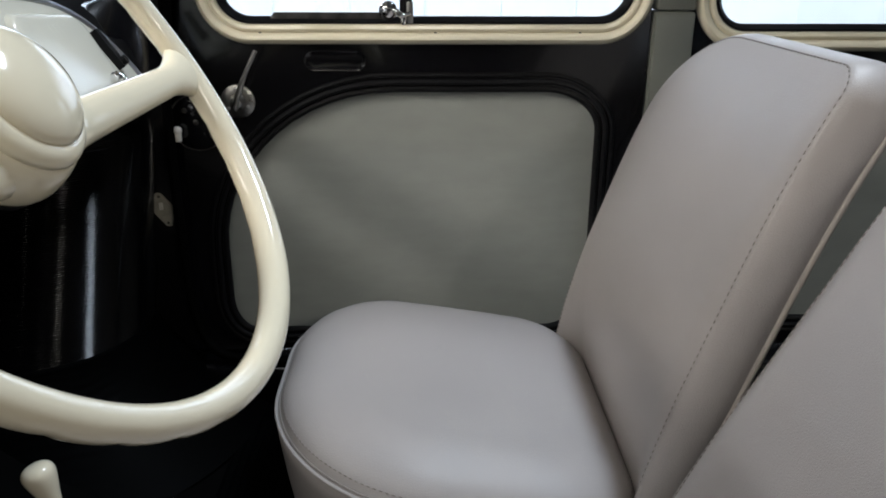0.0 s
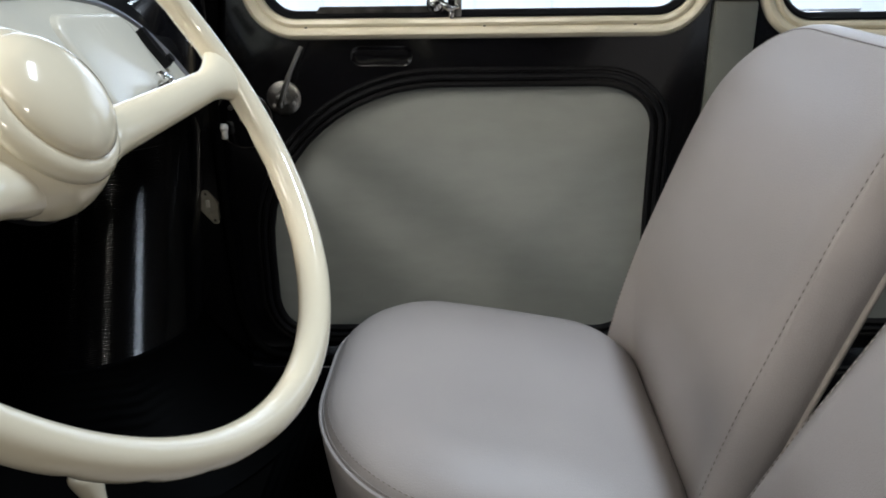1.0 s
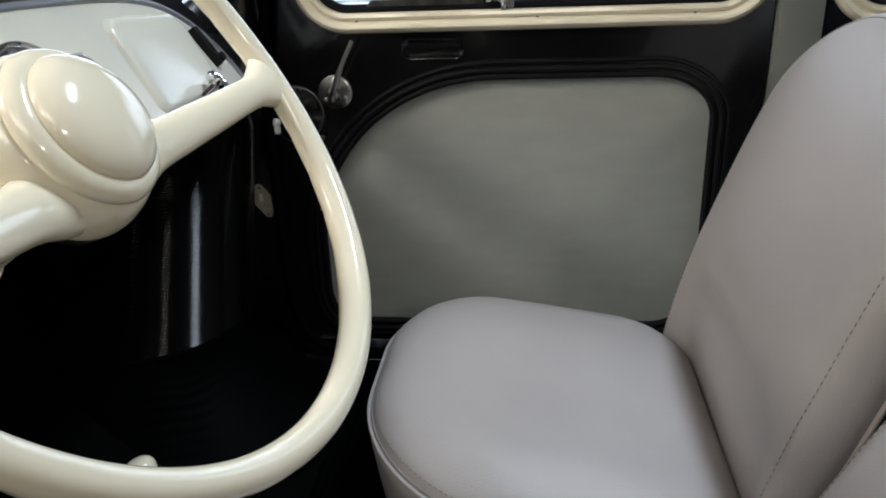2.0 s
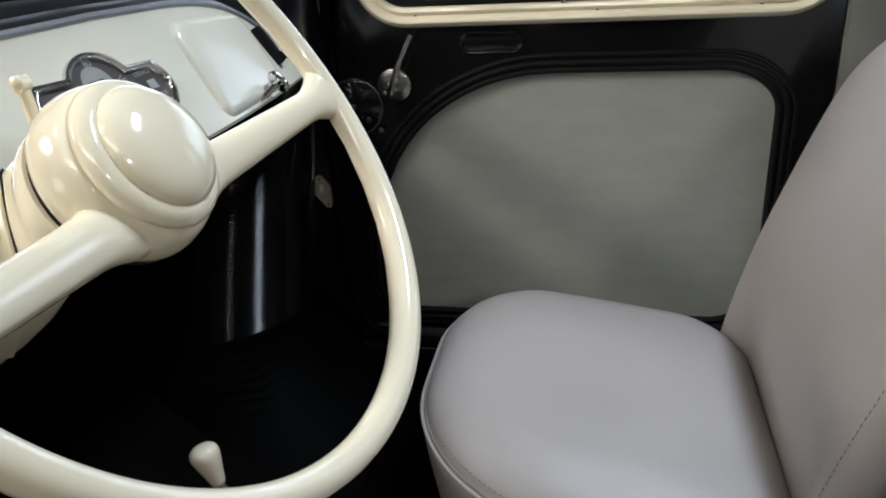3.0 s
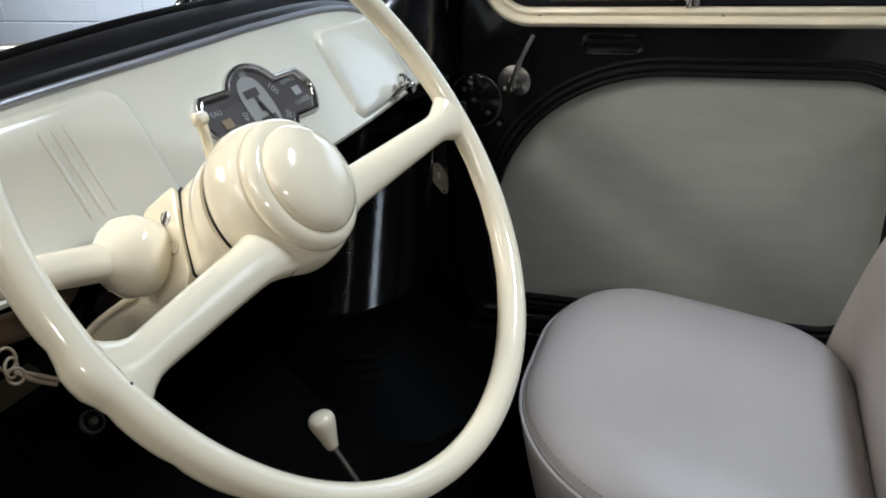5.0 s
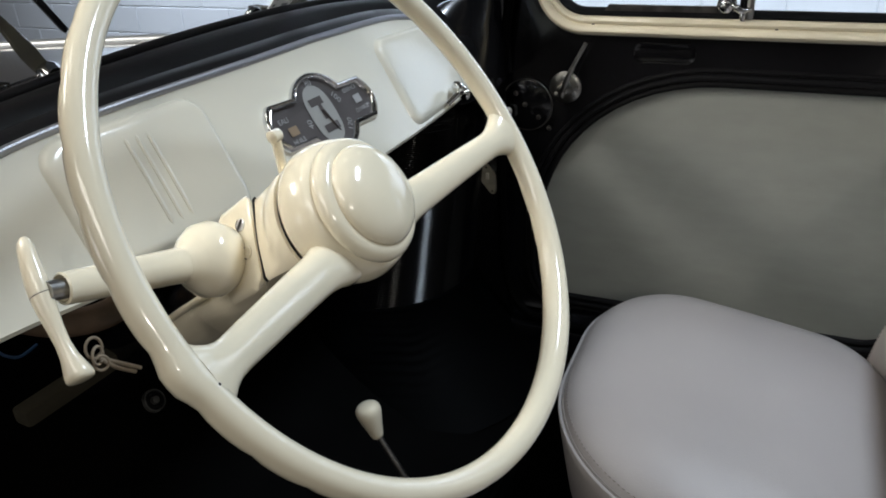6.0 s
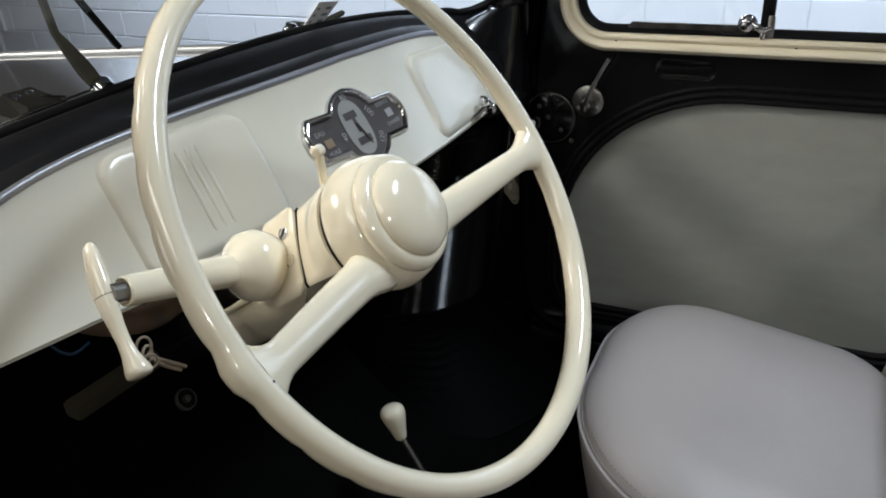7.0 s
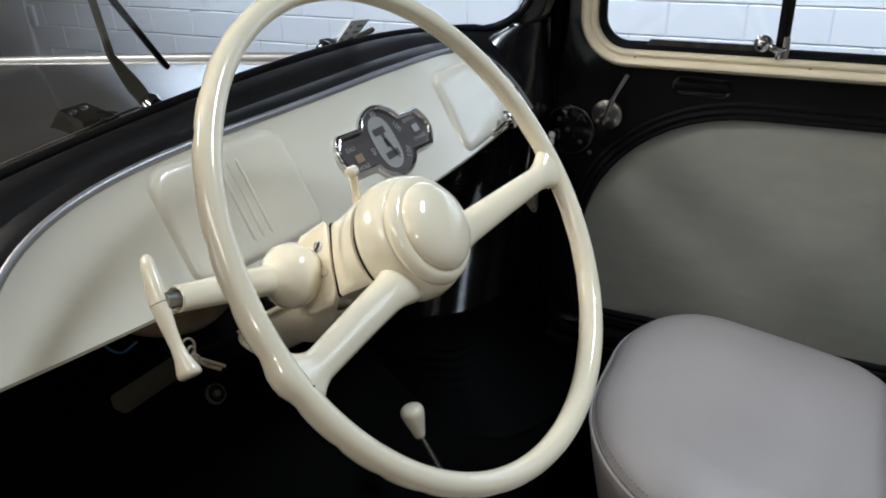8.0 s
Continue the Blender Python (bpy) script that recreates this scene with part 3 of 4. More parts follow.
lid_right = lid(0.7560, 0.912, 0.8955, 0.9865, (0.820, 0.831, 0.842), [(0.016, 0.014), (0.016, 0.014), (0.024, 0.022), (0.018, 0.014)], 0.0009)

# chrome pull on the right-hand lid
bm = bmesh.new()
a, b = on_dash(0.830, 0.896, 0.005), on_dash(0.844, 0.899, 0.018)
tube(bm, [a, b], 0.0035, 12)
part("lid_pull", bm, CHROME, lid_right, "chrome pull knob", m=CAR)
bm = bmesh.new()
n_d = (b - a).normalized()
lathe(bm, [(0, 0.005), (0.001, 0.0105), (0.0025, 0.0126), (0.0070, 0.0132), (0.0088, 0.0120), (0.0102, 0.0085), (0.0110, 0.003)], b, n_d, 72)
flute_u = n_d.cross(Vector((0, 0, 1))).normalized()
flute_v = n_d.cross(flute_u)
for v in bm.verts:
    d = v.co - b
    out = d - n_d * d.dot(n_d)
    v.co += out * 0.07 * math.cos(12 * math.atan2(out.dot(flute_v), out.dot(flute_u)))
part("pull_cap", bm, CHROME, dash, "fluted chrome cap", m=CAR)

# black ashtray catch near the dashboard's end
catch2 = thing("ashtray_catch", tuple(on_dash(0.93, 0.92, 0.0)), "black moulded catch on the dashboard end", "catch", CAR)
bm = bmesh.new()
skin(bm, [[on_dash(a, b, h) for a, b in ((0.917, 0.957), (0.928, 0.957), (0.935, 0.930), (0.936, 0.915), (0.926, 0.914), (0.920, 0.935))] for h in (0.0, 0.009)], True, True, True)
part("block", bm, RUBBER, catch2, smooth=False, m=CAR)
bm = bmesh.new()
tube(bm, [on_dash(0.931, 0.920, 0.004), on_dash(0.931, 0.920, 0.014)], 0.0055, 10)
part("knob", bm, RUBBER, catch2, m=CAR)

# instrument cluster
GV, GZ, SL = 0.620, 0.947, 1.184
cluster = thing("instrument_cluster", tuple(on_dash(GV, GZ - 0.03, 0)), "winged instrument cluster with chrome bezel", "instruments", CAR)


def cluster_loop(grow=0.0):
    """Outline in the dashboard's face: a round middle with two wings."""
    R, wing, out, tip = 0.0395 + grow, 0.0205 + grow, 0.079 + grow, 0.006
    a0 = math.asin(wing / R)
    pts = []
    for i in range(15):                         # upper arc, right to left
        q = a0 + (math.pi - 2 * a0) * i / 14
        pts.append((R * math.cos(q), R * math.sin(q)))
    for i in range(13):                         # left wing, bowed outwards
        q = -1 + 2 * i / 12
        pts.append((-out + 0.012 * q * q - (0.0), -wing * q))
    for i in range(15):
        q = math.pi + a0 + (math.pi - 2 * a0) * i / 14
        pts.append((R * math.cos(q), R * math.sin(q)))
    for i in range(13):
        q = -1 + 2 * i / 12
        pts.append((out - 0.012 * q * q, wing * q))
    c, s = math.cos(radians(-3)), math.sin(radians(-3))
    return [(x * c - y * s, x * s + y * c) for x, y in pts]


def on_cluster(a, b, h):
    return on_dash(GV + a, GZ + b / SL, h)


bm = bmesh.new()
loops = [(0.0035, -0.002), (0.0035, 0.004), (0.0022, 0.0062), (0.0, 0.007), (-0.0018, 0.0055), (-0.0030, 0.001), (-0.0032, -0.006)]
skin(bm, [[on_cluster(x, y, h) for x, y in cluster_loop(g)] for g, h in loops])
part("bezel", bm, CHROME, cluster, "chrome bezel", m=CAR)
bm = bmesh.new()
vs = [bm.verts.new(on_cluster(x, y, 0.0008)) for x, y in cluster_loop(-0.0028)]
bm.faces.new(vs)
face = part("dial_face", bm, DIAL_DARK, cluster, "brown-grey dial face", False, CAR)
bm = bmesh.new()
vs = [bm.verts.new(on_cluster(-0.002 + 0.0215 * math.cos(q) * (1 - 0.12 * math.cos(2 * q)), 0.031 * math.sin(q), 0.0014)) for q in (2 * math.pi * i / 48 for i in range(48))]
bm.faces.new(vs)
part("dial", bm, DIAL_LIGHT, face, "silver speedometer dial", False, CAR)
for (a0, b0, a1, b1), mt in (((-0.014, 0.010, 0.006, 0.018), DIAL_DARK), ((-0.012, -0.019, 0.010, -0.011), DIAL_DARK), ((-0.004, -0.006, 0.001, 0.010), DIAL_DARK)):
    bm = bmesh.new()
    vs = [bm.verts.new(on_cluster(a, b, 0.0019)) for a, b in ((a0, b0), (a1, b0), (a1, b1), (a0, b1))]
    bm.faces.new(vs)
    part("window", bm, mt, face, "", False, CAR)
bm = bmesh.new()
tube(bm, [on_cluster(-0.002, 0.004, 0.0028), on_cluster(0.006, -0.022, 0.0028)], [0.0016, 0.0005], 6)
part("needle", bm, DIAL_DARK, face, m=CAR)


def lettering(text, a, b, size, turn, parent, name):
    """Words in the built-in font, turned into a mesh on the dial."""
    cu = bpy.data.curves.new(name, "FONT")
    cu.body, cu.size, cu.align_x, cu.align_y = text, size, "CENTER", "CENTER"
    tmp = bpy.data.objects.new(name, cu)
    me = bpy.data.meshes.new_from_object(tmp)
    bpy.data.objects.remove(tmp)
    bm = bmesh.new()
    bm.from_mesh(me)
    bpy.data.meshes.remove(me)
    c, s = math.cos(radians(turn)), math.sin(radians(turn))
    for v in bm.verts:
        v.co = on_cluster(a + v.co.x * c - v.co.y * s, b + v.co.x * s + v.co.y * c, 0.0020)
    return part(name, bm, DIAL_INK, parent, "", False, CAR)


for text, a, b, turn in (("40", -0.0275, -0.004, 80), ("80", 0.0, 0.0335, 0), ("100", 0.0265, 0.010, -60), ("120", 0.0245, -0.021, -120 + 180)):
    lettering(text, a, b, 0.0095, turn, face, "numeral")
for text, a, b, size in (("EAU", -0.058, 0.009, 0.0075), ("HUILE", -0.052, -0.0135, 0.0065), ("ESSENCE", 0.053, 0.0115, 0.0062), ("CHARGE", 0.056, -0.0125, 0.0062)):
    lettering(text, a, b, size, 0, face, "lettering")
for a, b, mt in ((-0.052, -0.003, AMBER), (0.057, -0.001, DIAL_INK)):
    bm = bmesh.new()
    vs = [bm.verts.new(on_cluster(a + x, b + y, 0.0020)) for x, y in ((-0.006, -0.0045), (0.006, -0.0045), (0.006, 0.0045), (-0.006, 0.0045))]
    bm.faces.new(vs)
    part("tell_tale", bm, mt, face, "", False, CAR)

# ---- scuttle pad, windscreen, bonnet ----


def screen_z(v):
    return 1.023 - 0.17 * (v - 0.60) ** 2


def screen_u(v, z):
    """The glass: raked, and swept back towards the passenger's corner."""
    return -0.512 + 0.07 * max(0.0, (v - 0.75) / 0.25) ** 2 + 0.42 * (z - 1.024)


bm = bmesh.new()
rings = []
for i in range(61):
    v = 0.15 + 0.86 * i / 60
    t = dash_top(min(max(v, 0.1685), 0.972))
    p0 = on_dash(v, t, 0.0)
    sz = screen_z(v)
    p1 = Vector((screen_u(v, sz), v, sz))
    w, hgt = p1.x - p0.x, p1.z - p0.z
    prof = ((-0.001, -0.012), (0.0, 0.002), (0.10, 0.006), (0.26, 0.006), (0.38, -0.002), (0.46, -0.006), (0.52, -0.003), (0.62, 0.004), (0.76, 0.006), (0.90, 0.003), (1.0, -0.002), (1.04, -0.016))
    rings.append([(p0.x + w * a, v, p0.z + hgt * a + b) for a, b in prof])
skin(bm, rings, False)
solid("scuttle_pad", bm, PAD, "black moulded pad under the windscreen", "dash pad", "structure", m=CAR)

ws = thing("windscreen", (-0.51, MID, 1.0), "clear raked windscreen in black rubber", "windscreen", CAR)
bm = bmesh.new()
rings = []
for i in range(31):
    v = 0.15 + 0.885 * i / 30
    z0 = screen_z(v) - 0.004
    rings.append([(screen_u(v, z0 + (1.40 - z0) * j / 6) - 0.006, v, z0 + (1.40 - z0) * j / 6) for j in range(7)])
skin(bm, rings, False)
r = bmesh.ops.extrude_face_region(bm, geom=list(bm.faces))
for v in r["geom"]:
    if isinstance(v, bmesh.types.BMVert):
        v.co.x -= 0.004
ob = part("glass", bm, GLASS, ws, m=CAR)
ob.visible_shadow = False
CORNER = ((0.985, 0.9965), (1.005, 0.9975), (1.022, 1.003), (1.034, 1.012), (1.041, 1.024), (1.044, 1.05), (1.043, 1.10), (1.036, 1.20), (1.028, 1.30), (1.022, 1.38))
bm = bmesh.new()
pts = [(screen_u(v, screen_z(v)) - 0.001, v, screen_z(v) + 0.001) for v in (0.15 + 0.82 * i / 40 for i in range(41))]
pts += [(screen_u(v, z) - 0.001, v, z) for v, z in CORNER]
tube(bm, pts, 0.006, 10)
part("rubber_seal", bm, RUBBER, ws, "grey-black rubber seal", m=CAR)
# printed paper strip behind the glass
bm = bmesh.new()
strip = ((0.698, 1.017), (0.734, 1.015), (0.768, 1.046), (0.728, 1.051))
at_glass = lambda v, z, d: (screen_u(v, z) + d, v, z)
skin(bm, [[at_glass(v, z, d) for v, z in strip] for d in (-0.0045, -0.0035)], True, True, True)
paper = part("paper_strip", bm, TAPE, ws, "white printed paper strip", False, CAR)
for k in range(4):
    f0, f1 = 0.15 + 0.2 * k, 0.23 + 0.2 * k
    for g0, g1 in ((0.12, 0.26), (0.55, 0.85)):
        bm = bmesh.new()
        q = []
        for f, g in ((f0, g0), (f0, g1), (f1, g1), (f1, g0)):
            lo = (strip[0][0] + (strip[1][0] - strip[0][0]) * g, strip[0][1] + (strip[1][1] - strip[0][1]) * g)
            hi = (strip[3][0] + (strip[2][0] - strip[3][0]) * g, strip[3][1] + (strip[2][1] - strip[3][1]) * g)
            q.append(at_glass(lo[0] + (hi[0] - lo[0]) * f, lo[1] + (hi[1] - lo[1]) * f, -0.0030))
        bm.faces.new([bm.verts.new(p) for p in q])
        part("print_bar", bm, INK, paper, "", False, CAR)

# black trim between windscreen corner, dashboard end and door
bm = bmesh.new()
left = [(-0.40, 0.945, 0.86), (-0.405, 0.970, 0.90), (-0.437, 0.974, 0.95), (-0.449, 0.976, 0.985), (-0.446, 1.006, 0.996)] + [(screen_u(v, z) + 0.003, v + 0.005, z) for v, z in CORNER[2:]]
right = [(-0.405, 1.112, z) for z in (0.86, 0.90, 0.95, 0.985, 0.996)] + [(-0.398 + 0.06 * max(0.0, z - 1.0), 1.106 - 0.03 * max(0.0, z - 1.0), z) for v, z in CORNER[2:]]
rows = []
for a, b in zip(left, right):
    a, b = Vector(a), Vector(b)
    rows.append([a + Vector((-0.02, 0.01, 0)), a, a.lerp(b, 0.25) + Vector((0.012, 0, 0)), a.lerp(b, 0.5) + Vector((0.016, 0, 0)), a.lerp(b, 0.8) + Vector((0.008, 0, 0)), b])
skin(bm, rows, False)
solid("corner_trim", bm, BLACK, "black gloss trim at the windscreen corner", "trim", "structure", m=CAR)

# ---- steering wheel ----
HUB = Vector((-0.1866, 0.4118, 0.9787))               # the middle of the rim
AX = Vector((0.8358, 0.0288, 0.5482)).normalized()      # towards the driver
SIDE = Vector((-AX.y, AX.x, 0)).normalized()
UP = AX.cross(SIDE)


def on_wheel(a, b, s):
    """a sideways, b up, s towards the driver."""
    return HUB + SIDE * a + UP * b + AX * s


HUB_C = HUB - SIDE * 0.0012 - UP * 0.0022


wheel = thing("steering_wheel", tuple(HUB), "cream two-spoke steering wheel with domed hub", "steering wheel", CAR)
bm = bmesh.new()
RIM = 0.1938
THICK = (0.0088, 0.0086, 0.0084, 0.0083, 0.0083, 0.0085, 0.0083, 0.0087, 0.0086, 0.0095, 0.0104, 0.0096)     # every 30 degrees, from the right
rings = []
for i in range(216):
    q = 2 * math.pi * i / 216
    k, fr = int(i // 18), (i % 18) / 18
    TH = THICK[k % 12] * (1 - fr) + THICK[(k + 1) % 12] * fr
    lift = abs(math.sin(q * 18)) ** 0.5
    ring = []
    for j in range(16):
        w = 2 * math.pi * j / 16
        back = max(0.0, 0.55 * math.cos(w) - 0.85 * math.sin(w)) ** 1.5
        rr = TH * (1 + 0.14 * back * (lift - 0.55)) + 0.0027 * math.exp(-((math.degrees(q) - 185) / 3.0) ** 4) * max(0.0, math.cos(w))
        ring.append(on_wheel((RIM + rr * math.cos(w)) * math.cos(q), (RIM + rr * math.cos(w)) * math.sin(q), rr * 1.05 * math.sin(w)))
    rings.append(ring)
rings.append(rings[0])
skin(bm, rings)
bmesh.ops.remove_doubles(bm, verts=bm.verts, dist=1e-6)
part("rim", bm, CREAM, wheel, "cream rim with finger grips behind", m=CAR)
for side in (-1, 1):
    bm = bmesh.new()
    rings = []
    for k in range(25):
        f = k / 24
        a, s = side * (0.025 + 0.163 * f), -0.034 + 0.033 * f ** 1.3
        b = -0.0235 - 0.003 * f
        flare = max(0.0, (f - 0.84) / 0.16) ** 2
        root = math.exp(-((a * side - 0.030) / 0.017) ** 2)
        wid, thk = 0.0155 - 0.005 * f + 0.013 * flare + 0.0055 * root, 0.012 - 0.003 * f + 0.0035 * root
        rings.append([on_wheel(a, b + wid * math.cos(w), s + thk * math.sin(w)) for w in (2 * math.pi * j / 18 for j in range(18))])
    skin(bm, rings, True, True, True)
    part("spoke", bm, CREAM, wheel, m=CAR)
bm = bmesh.new()
lathe(bm, [(-0.0442, 0.030), (-0.0442, 0.0476), (-0.0432, 0.0490), (-0.0405, 0.0501), (-0.036, 0.0507), (-0.030, 0.0503), (-0.022, 0.0482), (-0.017, 0.0458), (-0.0155, 0.0440)], HUB_C, AX, 72)
part("hub", bm, CREAM, wheel, m=CAR)
bm = bmesh.new()
lathe(bm, [(-0.0165, 0.0435), (-0.0140, 0.0446), (-0.0115, 0.0442), (-0.0085, 0.0424), (-0.0062, 0.0400), (-0.0050, 0.0372), (-0.0048, 0.0358), (-0.0055, 0.0348)], HUB_C, AX, 72)
part("hub_ring", bm, CREAM, wheel, "stepped cream ring", m=CAR)
bm = bmesh.new()
lathe(bm, [(-0.0058, 0.0352), (-0.0042, 0.0357), (-0.0024, 0.0352), (0.0, 0.0335), (0.0034, 0.0300), (0.0066, 0.0245), (0.0092, 0.0170), (0.0106, 0.0085), (0.0110, 0.0)], HUB_C, AX, 72)
part("horn_cap", bm, CREAM, wheel, "domed cream cap", m=CAR)
bm = bmesh.new()
lathe(bm, [(0, 0.0010), (0.0005, 0.0007)], on_wheel(-0.188, -0.030, 0.0078), AX, 10)
part("spoke_pin", bm, DARK_STEEL, wheel, m=CAR)

# ---- steering column and its controls ----
COL, CAX = Vector((-0.187, 0.410, 0.9750)), Vector((0.8235, 0.030, 0.5665)).normalized()
CSIDE = Vector((-CAX.y, CAX.x, 0)).normalized()
CUP = CAX.cross(CSIDE)


def on_column(r, q, s):
    """A point round the column: radius, degrees from the passenger's side over the top, way towards the driver. The driver's side is pressed flat round the clamp."""
    if 105 < q < 188 and r > 0.03:
        f = min(1.0, max(0.0, (-0.052 - s) / 0.034))
        f = 0.9 * f * f * (3 - 2 * f) * min(1.0, max(0.0, (0.150 + s) / 0.02))
        r *= 1 + f * (math.cos(radians(41.5)) / math.cos(radians(q - 146.5)) - 1)
    return COL + CSIDE * r * math.cos(radians(q)) + CUP * r * math.sin(radians(q)) + CAX * s


def shell(bm, profile, q0, q1, n=28, thick=0.003):
    """A bent sheet round the column: profile of (way along, radius), from q0 to q1 degrees."""
    rows = []
    for f in range(n + 1):
        q = q0 + (q1 - q0) * f / n
        rows.append([on_column(r, q, s) for s, r in profile] + [on_column(r - thick, q, s) for s, r in profile[::-1]])
    skin(bm, rows, True, True, True)


column = thing("steering_column", tuple(COL - CAX * 0.12), "cream steering column cowl with switch clamp", "steering column", CAR)
# black ring set between hub and cowl in place of the gap's shade
bm = bmesh.new()
lathe(bm, [(-0.0380, 0.0466), (-0.0470, 0.0466)], COL, CAX, 40)
part("gap", bm, RUBBER, column, m=CAR)
bm = bmesh.new()
shell(bm, [(-0.0452, 0.0468), (-0.0461, 0.0484), (-0.051, 0.0482), (-0.058, 0.0474), (-0.068, 0.0456), (-0.078, 0.0440), (-0.100, 0.0430), (-0.135, 0.0415), (-0.150, 0.0380)], -12, 192, 48, 0.004)
part("cowl", bm, CREAM, column, "cream cowl open underneath", m=CAR)
bm = bmesh.new()
lathe(bm, [(-0.050, 0.024), (-0.145, 0.024), (-0.42, 0.024)], COL, CAX, 28)
part("tube", bm, BLACK, column, m=CAR)
# the cowl's floor, dished, and the strap that hangs down from the clamp
bm = bmesh.new()
rows = []
for s in (-0.056, -0.100, -0.160):
    w = 0.0425 if s > -0.12 else 0.0390
    rows.append([COL + CAX * s + CSIDE * a + CUP * b for a, b in ((-w, -0.0080), (0.0, -0.0260), (w, -0.0080), (w, -0.0060), (0.0, -0.0230), (-w, -0.0060))])
skin(bm, rows, True, True, True)
part("cowl_floor", bm, CREAM, column, m=CAR)
bm = bmesh.new()
rows = []
for k in range(15):
    s = -0.090 - 0.082 * k / 14
    last = 192 + 52 * (k / 14) ** 0.8
    rows.append([on_column(0.0432, 180 + (last - 180) * i / 8, s) for i in range(9)] + [on_column(0.0402, 180 + (last - 180) * i / 8, s) for i in range(8, -1, -1)])
skin(bm, rows, True, True, True)
part("strap", bm, CREAM, column, m=CAR)
# clamp plate wrapped round the driver's side
bm = bmesh.new()
rows = []
for k in range(25):
    q = 99 + 94 * k / 24
    end = 0.006 * max(0.0, abs(k - 12) / 12 - 0.86) / 0.14
    rows.append([on_column(r, q, s) for r, s in ((0.0415, -0.0868 - end), (0.0476, -0.0868 - end), (0.0488, -0.0882 - end), (0.0490, -0.100), (0.0486, -0.124), (0.0476, -0.127), (0.0415, -0.127))])
skin(bm, rows, True, True, True)
clamp = part("clamp", bm, CREAM, column, m=CAR)
bm = bmesh.new()
shell(bm, [(-0.0858, 0.0452), (-0.0870, 0.0452)], 101, 192, 20, 0.004)
part("clamp_gasket", bm, RUBBER, column, m=CAR)
for q, s in ((125, -0.0985), (158, -0.0945)):
    bm = bmesh.new()
    d = CSIDE * math.cos(radians(0.1 * q + 132)) + CUP * math.sin(radians(0.1 * q + 132))
    hole = on_column(0.0490, q, s)
    lathe(bm, [(0, 0.0046), (0.0008, 0.0046), (0.0012, 0.0036), (0.0008, 0.003)], hole, d, 18)
    part("screw", bm, SATIN if q == 125 else CREAM, clamp, m=CAR)
    bm = bmesh.new()
    turn_d = d.cross(CAX).normalized()
    if q == 125:
        w_t = (CAX + turn_d * 0.9).normalized()
        tube(bm, [hole + d * 0.0012 - w_t * 0.0042, hole + d * 0.0012 + w_t * 0.0042], 0.0010, 6)
        part("slot", bm, DARK_STEEL, clamp, m=CAR)
        bm = bmesh.new()
    tube(bm, [hole + d * 0.0008 + (CAX * math.cos(w) + turn_d * math.sin(w)) * 0.0046 for w in (math.pi * (0.62 + 0.72 * i / 8) for i in range(9))], 0.0006, 6)
    part("edge", bm, DARK_STEEL, clamp, m=CAR)
# tray under the column, with a rolled lip
bm = bmesh.new()
shell(bm, [(-0.128, 0.0300), (-0.150, 0.0345), (-0.180, 0.0370), (-0.215, 0.0370), (-0.240, 0.0340)], 172, 345, 34, 0.0025)
tray = part("tray", bm, CREAM, column, "rounded cream tray under the column", m=CAR)
bm = bmesh.new()
lip = [on_column(0.0362, q, s) for q, s in [(172, -0.150), (172, -0.180), (173, -0.212), (180, -0.232)]] + [on_column(0.0350, 190 + 14 * k, -0.2395) for k in range(11)]
tube(bm, smooth_line(lip, 5), 0.0032, 10)
part("lip", bm, CREAM, tray, m=CAR)

BALL, ROD = Vector((-0.298, 0.3612, 0.9275)), Vector((-0.3035, 0.2540, 0.9600))
arm = thing("light_switch_arm", tuple(BALL), "cream switch stalk with ball and crosswise lever", "control stalk", CAR)
bm = bmesh.new()
d = (ROD - BALL).normalized()
lathe(bm, [(-0.0245, 0.006), (-0.0215, 0.014), (-0.012, 0.0238), (0.0, 0.0272), (0.010, 0.0255), (0.018, 0.0195), (0.0235, 0.0140), (0.027, 0.0123)], BALL, d, 32)
part("ball", bm, CREAM, arm, m=CAR)
bm = bmesh.new()
ln = (ROD - BALL).length
lathe(bm, [(0.015, 0.0125), (0.024, 0.0122), (ln + 0.000, 0.0098), (ln + 0.001, 0.0085), (ln - 0.004, 0.0070)], BALL, d, 28)
part("sleeve", bm, CREAM, arm, m=CAR)
bm = bmesh.new()
lathe(bm, [(ln - 0.010, 0.0062), (ln + 0.010, 0.0062)], BALL, d, 20)
part("spindle", bm, STEEL, arm, "worn steel spindle", m=CAR)
LT, LB = Vector((-0.329, 0.2553, 0.987)), Vector((-0.275, 0.2315, 0.9185))
bm = bmesh.new()
rad = ((0, 0.0024), (0.03, 0.0046), (0.08, 0.0058), (0.18, 0.0068), (0.30, 0.0076), (0.40, 0.0075), (0.50, 0.0067), (0.62, 0.0056), (0.74, 0.0050), (0.83, 0.0059), (0.90, 0.0079), (0.945, 0.0092), (0.975, 0.0094), (0.992, 0.0084), (1.0, 0.0062), (1.003, 0.003))
rings = []
dl = (LB - LT).normalized()
sa = dl.cross(d).normalized()
for f, rr in rad:
    c = LT.lerp(LB, f) + d * 0.003 * math.sin(f * math.pi)
    rings.append([c + (sa * math.cos(q) * 1.05 + d * math.sin(q) * 0.8) * rr for q in (2 * math.pi * j / 16 for j in range(16))])
skin(bm, rings, True, True, True)
lever = part("lever", bm, IVORY, arm, "ivory crosswise lever", m=CAR)
bm = bmesh.new()
jc = LT.lerp(LB, 0.40) + d * 0.0028
tube(bm, [jc + (sa * math.cos(q) * 1.05 + d * math.sin(q) * 0.8) * 0.0074 for q in (2 * math.pi * j / 20 for j in range(20))], 0.0003, 6, True)
part("joint", bm, DARK_STEEL, lever, m=CAR)

